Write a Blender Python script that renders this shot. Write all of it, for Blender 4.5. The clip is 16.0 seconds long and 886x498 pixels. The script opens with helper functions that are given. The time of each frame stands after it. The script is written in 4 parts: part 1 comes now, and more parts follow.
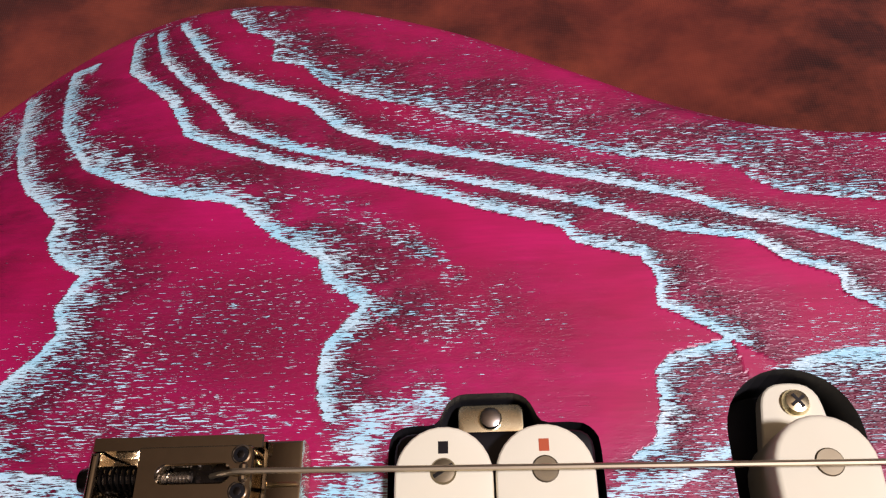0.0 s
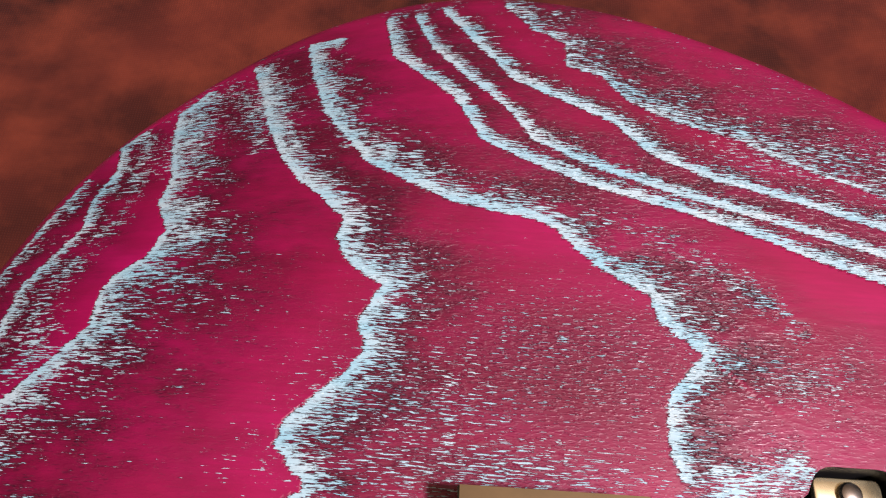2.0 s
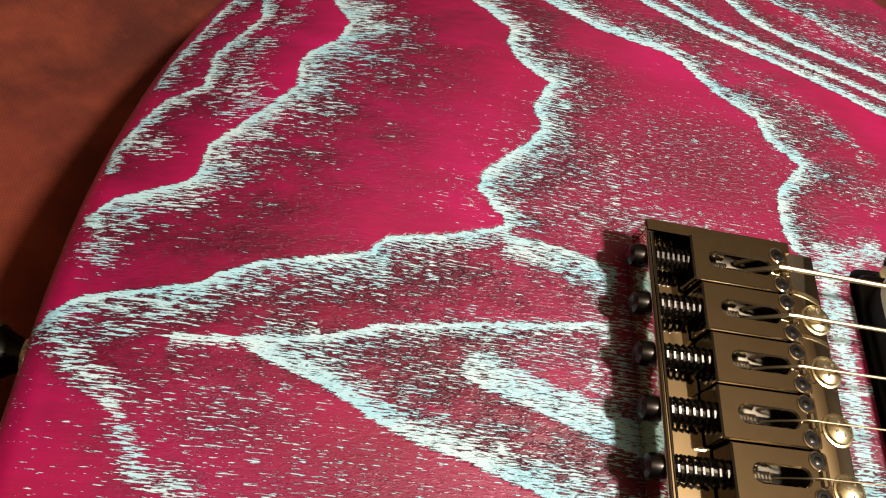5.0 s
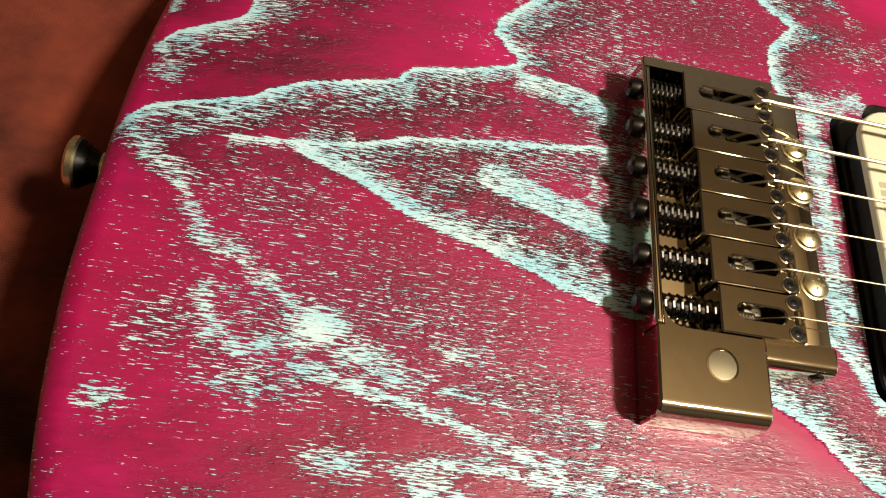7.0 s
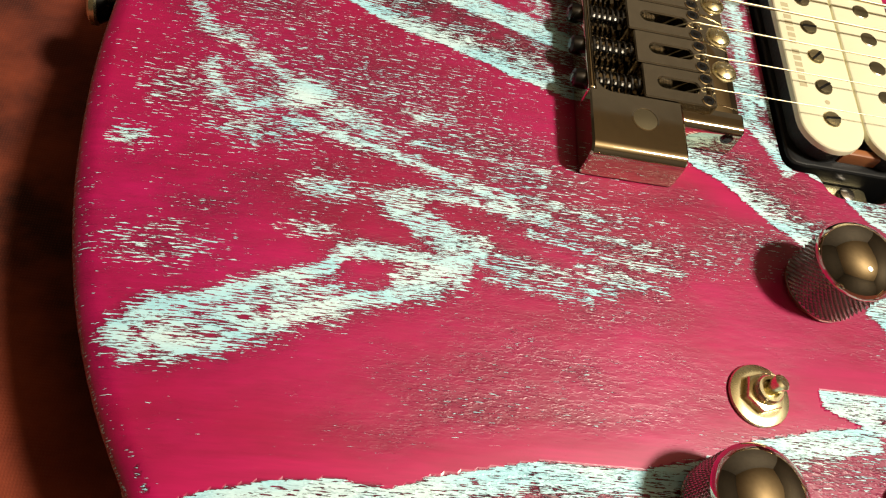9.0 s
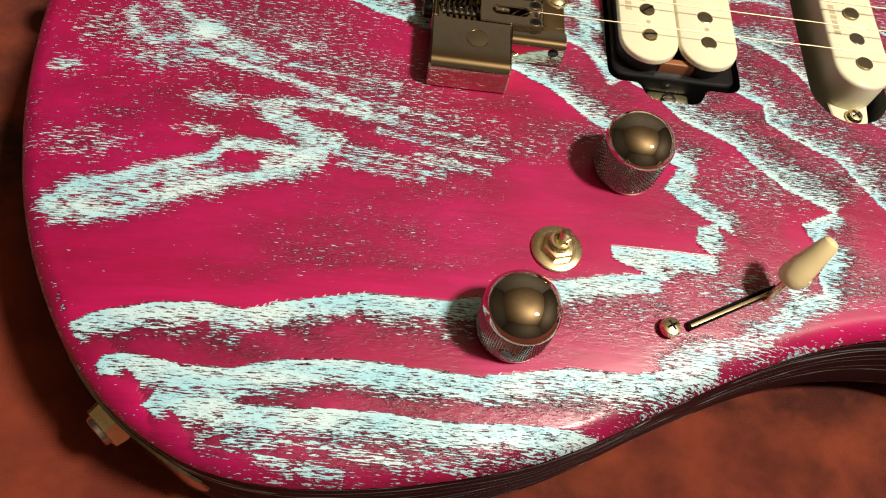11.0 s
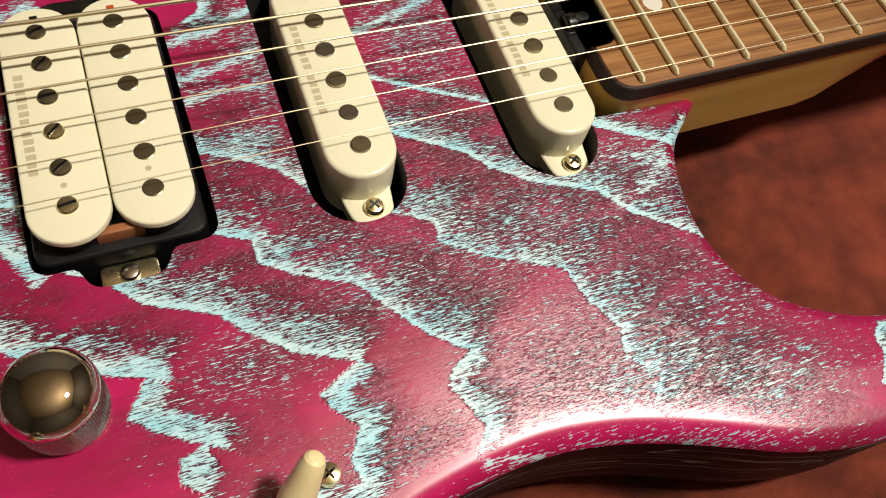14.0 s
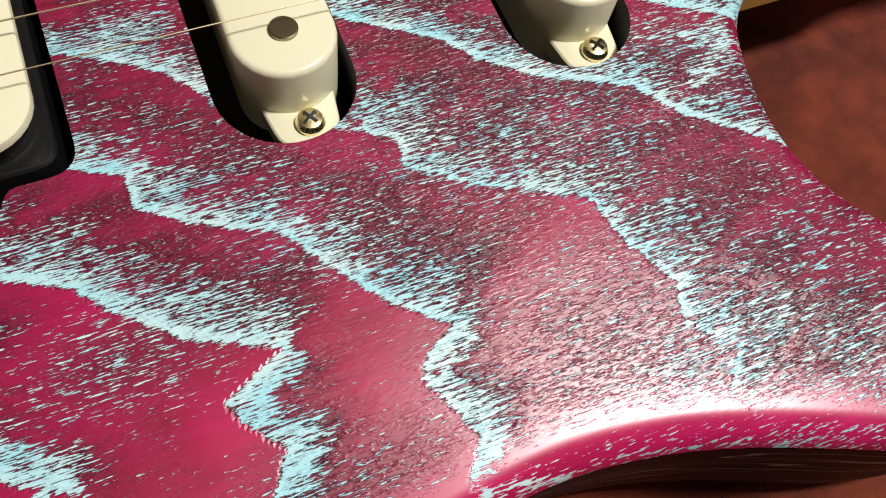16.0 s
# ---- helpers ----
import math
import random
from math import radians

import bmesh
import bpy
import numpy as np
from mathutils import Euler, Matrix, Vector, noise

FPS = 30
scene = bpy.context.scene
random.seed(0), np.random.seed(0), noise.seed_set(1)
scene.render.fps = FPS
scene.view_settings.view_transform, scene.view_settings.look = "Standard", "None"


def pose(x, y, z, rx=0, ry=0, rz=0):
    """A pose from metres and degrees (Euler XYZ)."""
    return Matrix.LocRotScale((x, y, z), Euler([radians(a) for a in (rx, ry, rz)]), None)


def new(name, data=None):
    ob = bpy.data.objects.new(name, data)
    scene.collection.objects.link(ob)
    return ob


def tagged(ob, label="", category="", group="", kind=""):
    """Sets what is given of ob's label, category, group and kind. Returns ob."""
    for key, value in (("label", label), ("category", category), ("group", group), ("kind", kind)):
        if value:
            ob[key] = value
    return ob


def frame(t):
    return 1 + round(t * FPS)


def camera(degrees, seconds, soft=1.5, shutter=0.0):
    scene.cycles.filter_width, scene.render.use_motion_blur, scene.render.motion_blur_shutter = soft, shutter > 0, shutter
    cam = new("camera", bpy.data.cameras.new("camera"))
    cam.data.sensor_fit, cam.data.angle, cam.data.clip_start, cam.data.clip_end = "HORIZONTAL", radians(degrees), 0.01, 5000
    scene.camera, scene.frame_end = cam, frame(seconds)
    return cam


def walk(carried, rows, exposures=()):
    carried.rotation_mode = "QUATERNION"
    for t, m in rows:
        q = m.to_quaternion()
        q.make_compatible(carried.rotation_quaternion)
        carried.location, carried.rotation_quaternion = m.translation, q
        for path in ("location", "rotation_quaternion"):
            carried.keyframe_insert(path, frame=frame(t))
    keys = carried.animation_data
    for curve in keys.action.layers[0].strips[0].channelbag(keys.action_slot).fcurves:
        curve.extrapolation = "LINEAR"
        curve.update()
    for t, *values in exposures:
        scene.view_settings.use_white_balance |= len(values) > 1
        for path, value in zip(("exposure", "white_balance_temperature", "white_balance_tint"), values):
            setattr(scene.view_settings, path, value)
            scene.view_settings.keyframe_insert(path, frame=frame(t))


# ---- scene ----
# World: x runs along the strings towards the neck, y across towards the bass side, z up from the cloth. Metres.
cam = camera(58.7, 16.0, soft=1.2)
ROWS = [
    (0, 0.0011, -0.0066, 0.1975, 28.11, 4.24, -0.54),
    (0.5, -0.0141, -0.0024, 0.1965, 28.14, 4.33, 1.46),
    (1, -0.0361, 0.0043, 0.1928, 27.95, 3.10, 2.84),
    (1.5, -0.0578, 0.0070, 0.1893, 27.58, 0.25, 3.27),
    (2, -0.0813, 0.0064, 0.1890, 27.25, -3.37, 3.08),
    (2.5, -0.0968, 0.0045, 0.1858, 27.52, -7.13, 2.66),
    (3, -0.1120, -0.0038, 0.1820, 27.85, -10.25, 2.26),
    (3.5, -0.1269, -0.0164, 0.1807, 28.12, -12.27, 2.08),
    (4, -0.1321, -0.0278, 0.1807, 28.33, -13.51, 2.13),
    (4.5, -0.1335, -0.0387, 0.1786, 28.55, -13.93, 2.42),
    (5, -0.1389, -0.0507, 0.1794, 28.26, -13.80, 2.91),
    (5.2, -0.1404, -0.0553, 0.1782, 28.13, -13.81, 3.12),
    (7.3, -0.1368, -0.0960, 0.1859, 25.33, -12.40, 4.34),
    (7.5, -0.1393, -0.1029, 0.1845, 25.80, -12.50, 4.06),
    (8, -0.1355, -0.1186, 0.1849, 26.95, -12.58, 3.35),
    (8.5, -0.1329, -0.1332, 0.1862, 27.77, -12.86, 2.65),
    (9, -0.1296, -0.1498, 0.1868, 28.58, -12.25, 2.01),
    (9.2, -0.1284, -0.1566, 0.1865, 28.73, -12.18, 1.67),
    (11.3, -0.0745, -0.1944, 0.2268, 28.49, -6.71, 2.58),
    (11.5, -0.0682, -0.1918, 0.2314, 28.14, -6.17, 2.32),
    (12, -0.0454, -0.1834, 0.2354, 28.83, -5.06, 0.58),
    (12.5, -0.0233, -0.1674, 0.2364, 28.56, -4.88, -3.32),
    (13, -0.0092, -0.1506, 0.2223, 28.78, -5.61, -8.83),
    (13.5, 0.0010, -0.1385, 0.2209, 28.97, -6.99, -14.91),
    (14, 0.0149, -0.1300, 0.2134, 28.27, -8.64, -20.32),
    (14.5, 0.0268, -0.1274, 0.2114, 27.93, -9.25, -23.82),
    (15, 0.0374, -0.1223, 0.2096, 25.84, -9.20, -24.78),
    (15.5, 0.0367, -0.1199, 0.1907, 25.53, -8.14, -24.14),
    (16, 0.0382, -0.1127, 0.1610, 25.03, -6.37, -22.04),
]
walk(cam, [(t, pose(x, y, z, rx, ry, rz)) for t, x, y, z, rx, ry, rz in ROWS],
     exposures=[(0, 0.22, 5400, 27), (1.2, 0.31, 5500, 27), (2.5, 0.32, 5800, 26), (4.0, 0.48, 6100, 17), (5.2, 0.54, 6250, 10), (7.3, 0.56, 6450, 4), (9.2, 0.56, 6500, 2), (11.3, 0.42, 6300, 7), (12.5, 0.20, 6200, 6), (13.5, 0.15, 6200, 5), (14.5, 0.22, 5850, 5), (15.5, 0.24, 5680, 4), (16, 0.17, 5600, 4)])

# ---- light: one warm ceiling lamp in a plain room ----
world = bpy.data.worlds.new("world")
scene.world = world
world.use_nodes = True
world.node_tree.nodes["Background"].inputs[0].default_value = (0.9, 0.85, 0.8, 1)
world.node_tree.nodes["Background"].inputs[1].default_value = 0.008
bulb = new("ceiling_bulb", bpy.data.lights.new("ceiling_bulb", "POINT"))
bulb.location = (0.73, -0.28, 1.58)
bulb.data.energy = 116
bulb.data.shadow_soft_size = 0.10
bulb.data.color = (1.0, 0.88, 0.74)

MM = 0.001
TOP = 0.050


# ---- materials ----
def material(name, color=(0.5, 0.5, 0.5), rough=0.5, metal=0.0, spec=0.5):
    m = bpy.data.materials.new(name)
    m.use_nodes = True
    b = m.node_tree.nodes["Principled BSDF"]
    b.inputs["Base Color"].default_value = (*color, 1)
    b.inputs["Roughness"].default_value = rough
    b.inputs["Metallic"].default_value = metal
    b.inputs["Specular IOR Level"].default_value = spec
    return m, m.node_tree, b


def node(tree, kind, **values):
    n = tree.nodes.new(kind)
    for key, value in values.items():
        n.inputs[key].default_value = value
    return n


def math_node(tree, op, a, b=None, clamp=False):
    n = tree.nodes.new("ShaderNodeMath")
    n.operation, n.use_clamp = op, clamp
    for i, v in enumerate((a, b)):
        if v is None:
            continue
        if isinstance(v, (int, float)):
            n.inputs[i].default_value = v
        else:
            tree.links.new(v, n.inputs[i])
    return n.outputs[0]


def mix_color(tree, fac, a, b):
    n = tree.nodes.new("ShaderNodeMix")
    n.data_type = "RGBA"
    for socket, v in ((n.inputs[0], fac), (n.inputs[6], a), (n.inputs[7], b)):
        if isinstance(v, tuple):
            socket.default_value = (*v, 1)
        elif isinstance(v, (int, float)):
            socket.default_value = v
        else:
            tree.links.new(v, socket)
    return n.outputs[2]


def noise_at(tree, scale_xyz, detail=3.0, rough=0.55, offset=(0, 0, 0), distortion=0.0):
    """Noise in object space; scale_xyz in cycles per metre along each axis."""
    c = tree.nodes.new("ShaderNodeTexCoord")
    mp = tree.nodes.new("ShaderNodeMapping")
    mp.inputs["Scale"].default_value = scale_xyz
    mp.inputs["Location"].default_value = offset
    n = node(tree, "ShaderNodeTexNoise", Scale=1.0, Detail=detail, Roughness=rough, Distortion=distortion)
    tree.links.new(c.outputs["Object"], mp.inputs["Vector"])
    tree.links.new(mp.outputs[0], n.inputs["Vector"])
    return n.outputs["Fac"]


def ramp(tree, fac, lo, hi):
    n = tree.nodes.new("ShaderNodeMapRange")
    n.inputs["From Min"].default_value, n.inputs["From Max"].default_value = lo, hi
    tree.links.new(fac, n.inputs["Value"])
    return n.outputs[0]


def add_bump(tree, bsdf, height, strength, distance):
    n = node(tree, "ShaderNodeBump", Strength=strength, Distance=distance)
    tree.links.new(height, n.inputs["Height"])
    tree.links.new(n.outputs[0], bsdf.inputs["Normal"])
    return n


def stained_ash():
    """Magenta-stained ash whose open pores are filled with pale turquoise; 'fill' tells how full of pores the wood is."""
    m, tree, b = material("stained_ash", rough=0.33, spec=0.75)
    at = tree.nodes.new("ShaderNodeAttribute")
    at.attribute_name = "fill"
    shade = tree.nodes.new("ShaderNodeAttribute")
    shade.attribute_name = "early"
    n1 = noise_at(tree, (290, 2900, 500), 2.0, 0.6)
    n2 = noise_at(tree, (800, 5000, 1600), 2.0, 0.6, (3, 7, 1))
    n = math_node(tree, "ADD", math_node(tree, "MULTIPLY", n1, 0.66), math_node(tree, "MULTIPLY", n2, 0.34))
    level = ramp(tree, n, 0.30, 0.70)
    gap = math_node(tree, "SUBTRACT", at.outputs["Fac"], level)
    pore = math_node(tree, "MULTIPLY_ADD", gap, 22.0, clamp=True)
    tree.nodes[-1].inputs[2].default_value = 0.45
    # unfilled pores: short dark slits in the early wood
    n3 = noise_at(tree, (520, 2900, 700), 2.0, 0.6, (11, 2, 5))
    slit = ramp(tree, n3, 0.60, 0.66)
    fleck = math_node(tree, "MULTIPLY", slit, math_node(tree, "POWER", shade.outputs["Fac"], 2.0), clamp=True)
    cloud = ramp(tree, noise_at(tree, (22, 30, 30), 3.0, 0.55, (1, 4, 2)), 0.32, 0.68)
    bright = mix_color(tree, cloud, (0.47, 0.006, 0.080), (0.62, 0.009, 0.150))
    deep = mix_color(tree, cloud, (0.098, 0.003, 0.022), (0.160, 0.004, 0.036))
    wood = mix_color(tree, shade.outputs["Fac"], bright, deep)
    grain = ramp(tree, noise_at(tree, (120, 1300, 300), 3.0, 0.6, (5, 5, 5)), 0.3, 0.7)
    wood = mix_color(tree, math_node(tree, "MULTIPLY", grain, 0.22), wood, (0.17, 0.006, 0.030))
    streak = ramp(tree, noise_at(tree, (26, 170, 120), 4.0, 0.62, (8, 3, 1), 0.5), 0.42, 0.70)
    wood = mix_color(tree, math_node(tree, "MULTIPLY", streak, 0.34), wood, (0.21, 0.006, 0.030))
    wood = mix_color(tree, math_node(tree, "MULTIPLY", fleck, 0.75), wood, (0.030, 0.008, 0.026))
    # the wall of a filled pore is stained nearly black
    wall = math_node(tree, "MULTIPLY", ramp(tree, gap, -0.10, -0.02), math_node(tree, "MULTIPLY", shade.outputs["Fac"], 0.92))
    wood = mix_color(tree, wall, wood, (0.022, 0.005, 0.018))
    tint = ramp(tree, noise_at(tree, (60, 160, 100), 2.0, 0.5, (9, 1, 3)), 0.35, 0.65)
    paint = mix_color(tree, tint, (0.42, 0.79, 0.92), (0.68, 0.89, 0.94))
    # thin places in the filler show the stain through it
    thin = ramp(tree, noise_at(tree, (240, 1500, 300), 2.0, 0.6, (2, 6, 8)), 0.50, 0.72)
    paint = mix_color(tree, math_node(tree, "MULTIPLY", thin, 0.16), paint, (0.30, 0.24, 0.34))
    tree.links.new(mix_color(tree, pore, wood, paint), b.inputs["Base Color"])
    rough = math_node(tree, "MULTIPLY_ADD", math_node(tree, "MAXIMUM", pore, shade.outputs["Fac"]), 0.08)
    tree.nodes[-1].inputs[2].default_value = 0.30
    tree.links.new(rough, b.inputs["Roughness"])
    # filler stands in its pores with a sunken wall round it; open slits are pits
    rise = ramp(tree, gap, -0.14, 0.03)
    early2 = math_node(tree, "POWER", shade.outputs["Fac"], 2.0)
    pits = math_node(tree, "MULTIPLY", rise, math_node(tree, "MULTIPLY_ADD", early2, 0.62))
    tree.nodes[-2].inputs[2].default_value = 0.12
    ripple = ramp(tree, noise_at(tree, (520, 1700, 600), 2.0, 0.55, (4, 9, 6)), 0.50, 0.68)
    pits = math_node(tree, "ADD", pits, math_node(tree, "MULTIPLY", ripple, math_node(tree, "MULTIPLY", early2, 0.55)))
    pits = math_node(tree, "SUBTRACT", pits, math_node(tree, "MULTIPLY", fleck, 0.35))
    # soft early wood is brushed below the hard late wood
    relief = math_node(tree, "SUBTRACT", pits, math_node(tree, "MULTIPLY", shade.outputs["Fac"], 1.0))
    add_bump(tree, b, relief, 1.0, 0.00020)
    # the brushed grain runs along x and spreads gloss across it
    across = tree.nodes.new("ShaderNodeCombineXYZ")
    across.inputs[1].default_value = 1.0
    tree.links.new(across.outputs[0], b.inputs["Tangent"])
    b.inputs["Anisotropic"].default_value = 0.3
    return m


def stained_side():
    """End and side grain: darker stain with pale threads of filler running round the edge."""
    m, tree, b = material("stained_side", rough=0.55, spec=0.2)
    line = noise_at(tree, (7, 7, 105), 2.0, 0.5, (2, 2, 2))
    crest = math_node(tree, "ABSOLUTE", math_node(tree, "SUBTRACT", math_node(tree, "FRACT", math_node(tree, "MULTIPLY", line, 7.0)), 0.5))
    thread = ramp(tree, crest, 0.055, 0.02)
    broken = ramp(tree, noise_at(tree, (45, 45, 300), 3.0, 0.65), 0.30, 0.48)
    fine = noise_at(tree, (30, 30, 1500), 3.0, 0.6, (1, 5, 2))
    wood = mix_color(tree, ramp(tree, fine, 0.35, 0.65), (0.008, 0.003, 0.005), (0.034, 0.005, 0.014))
    tree.links.new(mix_color(tree, math_node(tree, "MULTIPLY", thread, broken), wood, (0.42, 0.56, 0.58)), b.inputs["Base Color"])
    add_bump(tree, b, fine, 0.3, 0.0004)
    return m


def cloth_weave():
    """Rust-red mottled cotton backdrop cloth with a fine plain weave."""
    m, tree, b = material("cloth_weave", rough=0.9, spec=0.15)
    big = ramp(tree, noise_at(tree, (11, 11, 11), 3.5, 0.58, (1, 2, 0), 0.15), 0.37, 0.63)
    mid = ramp(tree, noise_at(tree, (38, 46, 40), 4.0, 0.6, (6, 2, 0), 0.1), 0.40, 0.68)
    base = mix_color(tree, big, (0.026, 0.0065, 0.0045), (0.135, 0.023, 0.013))
    base = mix_color(tree, math_node(tree, "MULTIPLY", mid, 0.55), base, (0.30, 0.058, 0.024))
    weave = []
    for axis in ("X", "Y"):
        c = tree.nodes.new("ShaderNodeTexCoord")
        w = node(tree, "ShaderNodeTexWave", Scale=420.0, Distortion=1.2, Detail=2.0)
        w.wave_type, w.bands_direction = "BANDS", axis
        tree.links.new(c.outputs["Object"], w.inputs["Vector"])
        weave.append(w.outputs["Fac"])
    thread = math_node(tree, "MULTIPLY", weave[0], weave[1])
    base = mix_color(tree, math_node(tree, "MULTIPLY", thread, 0.16), base, (0.26, 0.065, 0.032))
    tree.links.new(base, b.inputs["Base Color"])
    b.inputs["Sheen Weight"].default_value = 0.15
    add_bump(tree, b, thread, 0.35, 0.0003)
    return m


def metal(name, color, rough, wear=0.06):
    m, tree, b = material(name, color, rough, 1.0)
    n = ramp(tree, noise_at(tree, (300, 300, 300), 4.0, 0.6), 0.3, 0.7)
    r = math_node(tree, "MULTIPLY_ADD", n, wear)
    tree.nodes[-1].inputs[2].default_value = rough
    tree.links.new(r, b.inputs["Roughness"])
    tree.links.new(mix_color(tree, n, color, tuple(c * 0.88 for c in color)), b.inputs["Base Color"])
    return m


def plain(name, color, rough, other=None, scale=60, spec=0.5, bump=0.0):
    m, tree, b = material(name, color, rough, 0.0, spec)
    n = ramp(tree, noise_at(tree, (scale, scale, scale), 4.0, 0.6), 0.3, 0.7)
    tree.links.new(mix_color(tree, n, color, other or tuple(c * 0.85 for c in color)), b.inputs["Base Color"])
    if bump:
        add_bump(tree, b, n, bump, 0.0003)
    return m


def wood_grain(name, dark, light, rough, along=30, across=700):
    m, tree, b = material(name, light, rough, 0.0, 0.28)
    n = ramp(tree, noise_at(tree, (along, across, across), 4.0, 0.6, (1, 1, 1), 0.3), 0.32, 0.68)
    v = ramp(tree, noise_at(tree, (14, 60, 60), 3.0, 0.5), 0.3, 0.7)
    c = mix_color(tree, n, dark, light)
    tree.links.new(mix_color(tree, math_node(tree, "MULTIPLY", v, 0.4), c, tuple(0.6 * x for x in dark)), b.inputs["Base Color"])
    add_bump(tree, b, n, 0.15, 0.0002)
    return m


ASH, SIDE, CLOTH = stained_ash(), stained_side(), cloth_weave()
CHROME = metal("smoked_chrome", (0.66, 0.59, 0.45), 0.05, 0.04)
MIRROR = metal("polished_chrome", (0.70, 0.64, 0.52), 0.018, 0.02)
KNURL = metal("satin_knurled_chrome", (0.56, 0.54, 0.50), 0.16)
POLE = metal("pole_steel", (0.36, 0.31, 0.20), 0.32)
STEEL = metal("nickel_steel", (0.62, 0.58, 0.52), 0.2)
STRING = metal("string_wire", (0.60, 0.51, 0.34), 0.38)
FRETWIRE = metal("fret_wire", (0.95, 0.86, 0.58), 0.5)
GOLD = metal("gold_plate", (0.96, 0.85, 0.52), 0.24)
DARKMETAL = metal("dark_spring_steel", (0.06, 0.055, 0.05), 0.25)
CREAM = plain("cream_plastic", (0.88, 0.84, 0.62), 0.3, (0.85, 0.80, 0.57), 40)
BLACK = plain("black_plastic", (0.008, 0.008, 0.009), 0.3)
CAVITY = plain("cavity_shielding_paint", (0.012, 0.011, 0.012), 0.7)
TAPE = plain("coil_tape", (0.015, 0.015, 0.016), 0.6, bump=0.4, scale=900)
COPPER = plain("copper_winding", (0.35, 0.13, 0.05), 0.4)
DULL = plain("dull_plated_metal", (0.30, 0.26, 0.18), 0.4)
PRINT = plain("tan_print", (0.60, 0.52, 0.33), 0.5)
ROSEWOOD = wood_grain("fretboard_wood", (0.20, 0.080, 0.024), (0.46, 0.225, 0.075), 0.45)
EDGING = wood_grain("dark_edging", (0.016, 0.008, 0.006), (0.035, 0.016, 0.010), 0.5)
MAPLE = wood_grain("amber_maple", (0.60, 0.34, 0.085), (0.74, 0.46, 0.13), 0.3, 12, 160)
PEARL = plain("inlay_pearl", (0.75, 0.72, 0.62), 0.25)
RED = plain("red_enamel", (0.50, 0.09, 0.02), 0.4)
# unseen walls, kept dark for chrome reflections and low bounce light
SHADE = plain("dark_reflection_wall", (0.06, 0.046, 0.032), 0.8, scale=3)
IVORY = plain("aged_cream_plastic", (0.93, 0.78, 0.43), 0.35, (0.90, 0.75, 0.40), 40)
# unseen north wall, paler than the rest to put sheen on the bass edge
PALE = plain("sheen_wall", (0.17, 0.15, 0.13), 0.8, scale=3)
HEEL = plain("dark_purple_stain", (0.050, 0.006, 0.024), 0.4, scale=90)
PAINT = plain("wall_paint", (0.27, 0.195, 0.11), 0.8, scale=3)


# ---- mesh helpers (all sizes in millimetres inside a thing) ----
def part(name, bm, mat, parent=None, label="", smooth=True):
    mesh = bpy.data.meshes.new(name)
    bm.to_mesh(mesh)
    bm.free()
    mesh.materials.append(mat)
    if smooth:
        for p in mesh.polygons:
            p.use_smooth = True
        mesh.set_sharp_from_angle(angle=radians(26))
    ob = new(name, mesh)
    if parent is not None:
        ob.parent = parent
    return tagged(ob, label)


def prism(bm, loop, z0, z1, bevel=0.0, steps=3, bottom=True):
    """Extrudes a closed loop of (x, y) mm from z0 to z1, its upper edge rounded by bevel."""
    n = len(loop)
    pts = [Vector(p) for p in loop]
    area = sum(pts[i].x * pts[(i + 1) % n].y - pts[(i + 1) % n].x * pts[i].y for i in range(n))
    if area < 0:
        pts.reverse()
    normal = []
    for i in range(n):
        a, b = (pts[i] - pts[i - 1]).normalized(), (pts[(i + 1) % n] - pts[i]).normalized()
        m = Vector((a.y + b.y, -a.x - b.x))
        m.normalize()
        normal.append(m / max(0.35, m.dot(Vector((a.y, -a.x)))))
    levels = [(0.0, z0)]
    if bevel:
        levels += [(bevel * (1 - math.cos(k / steps * math.pi / 2)), z1 - bevel + bevel * math.sin(k / steps * math.pi / 2)) for k in range(steps + 1)]
    else:
        levels.append((0.0, z1))
    rings = [[bm.verts.new(((p - o * d).x * MM, (p - o * d).y * MM, z * MM)) for p, o in zip(pts, normal)] for d, z in levels]
    for lo, hi in zip(rings, rings[1:]):
        for i in range(n):
            bm.faces.new((lo[i], lo[(i + 1) % n], hi[(i + 1) % n], hi[i]))
    bm.faces.new(rings[-1])
    if bottom:
        bm.faces.new(rings[0][::-1])
    return rings


def box(bm, x0, x1, y0, y1, z0, z1, bevel=0.3):
    prism(bm, [(x0, y0), (x1, y0), (x1, y1), (x0, y1)], z0, z1, bevel, 2)


def stadium(cx, cy, half_w, half_l, steps=12):
    """An upright slot shape: half_w across x, half_l along y including its round ends."""
    s = half_l - half_w
    top = [(cx + half_w * math.cos(a), cy + s + half_w * math.sin(a)) for a in np.linspace(0, math.pi, steps)]
    low = [(cx + half_w * math.cos(a), cy - s + half_w * math.sin(a)) for a in np.linspace(math.pi, 2 * math.pi, steps)]
    return top + low


def rounded(points, radius, steps=5):
    """A polygon with its corners rounded."""
    out, n = [], len(points)
    for i, p in enumerate(points):
        r = radius[i] if isinstance(radius, (list, tuple)) else radius
        p, a, b = Vector(p), Vector(points[i - 1]), Vector(points[(i + 1) % n])
        u, v = (a - p).normalized(), (b - p).normalized()
        r = min(r, (a - p).length / 2, (b - p).length / 2)
        for k in range(steps + 1):
            t = k / steps
            q = (p + u * r) * (1 - t) ** 2 + p * 2 * t * (1 - t) + (p + v * r) * t * t
            out.append((q.x, q.y))
    return out


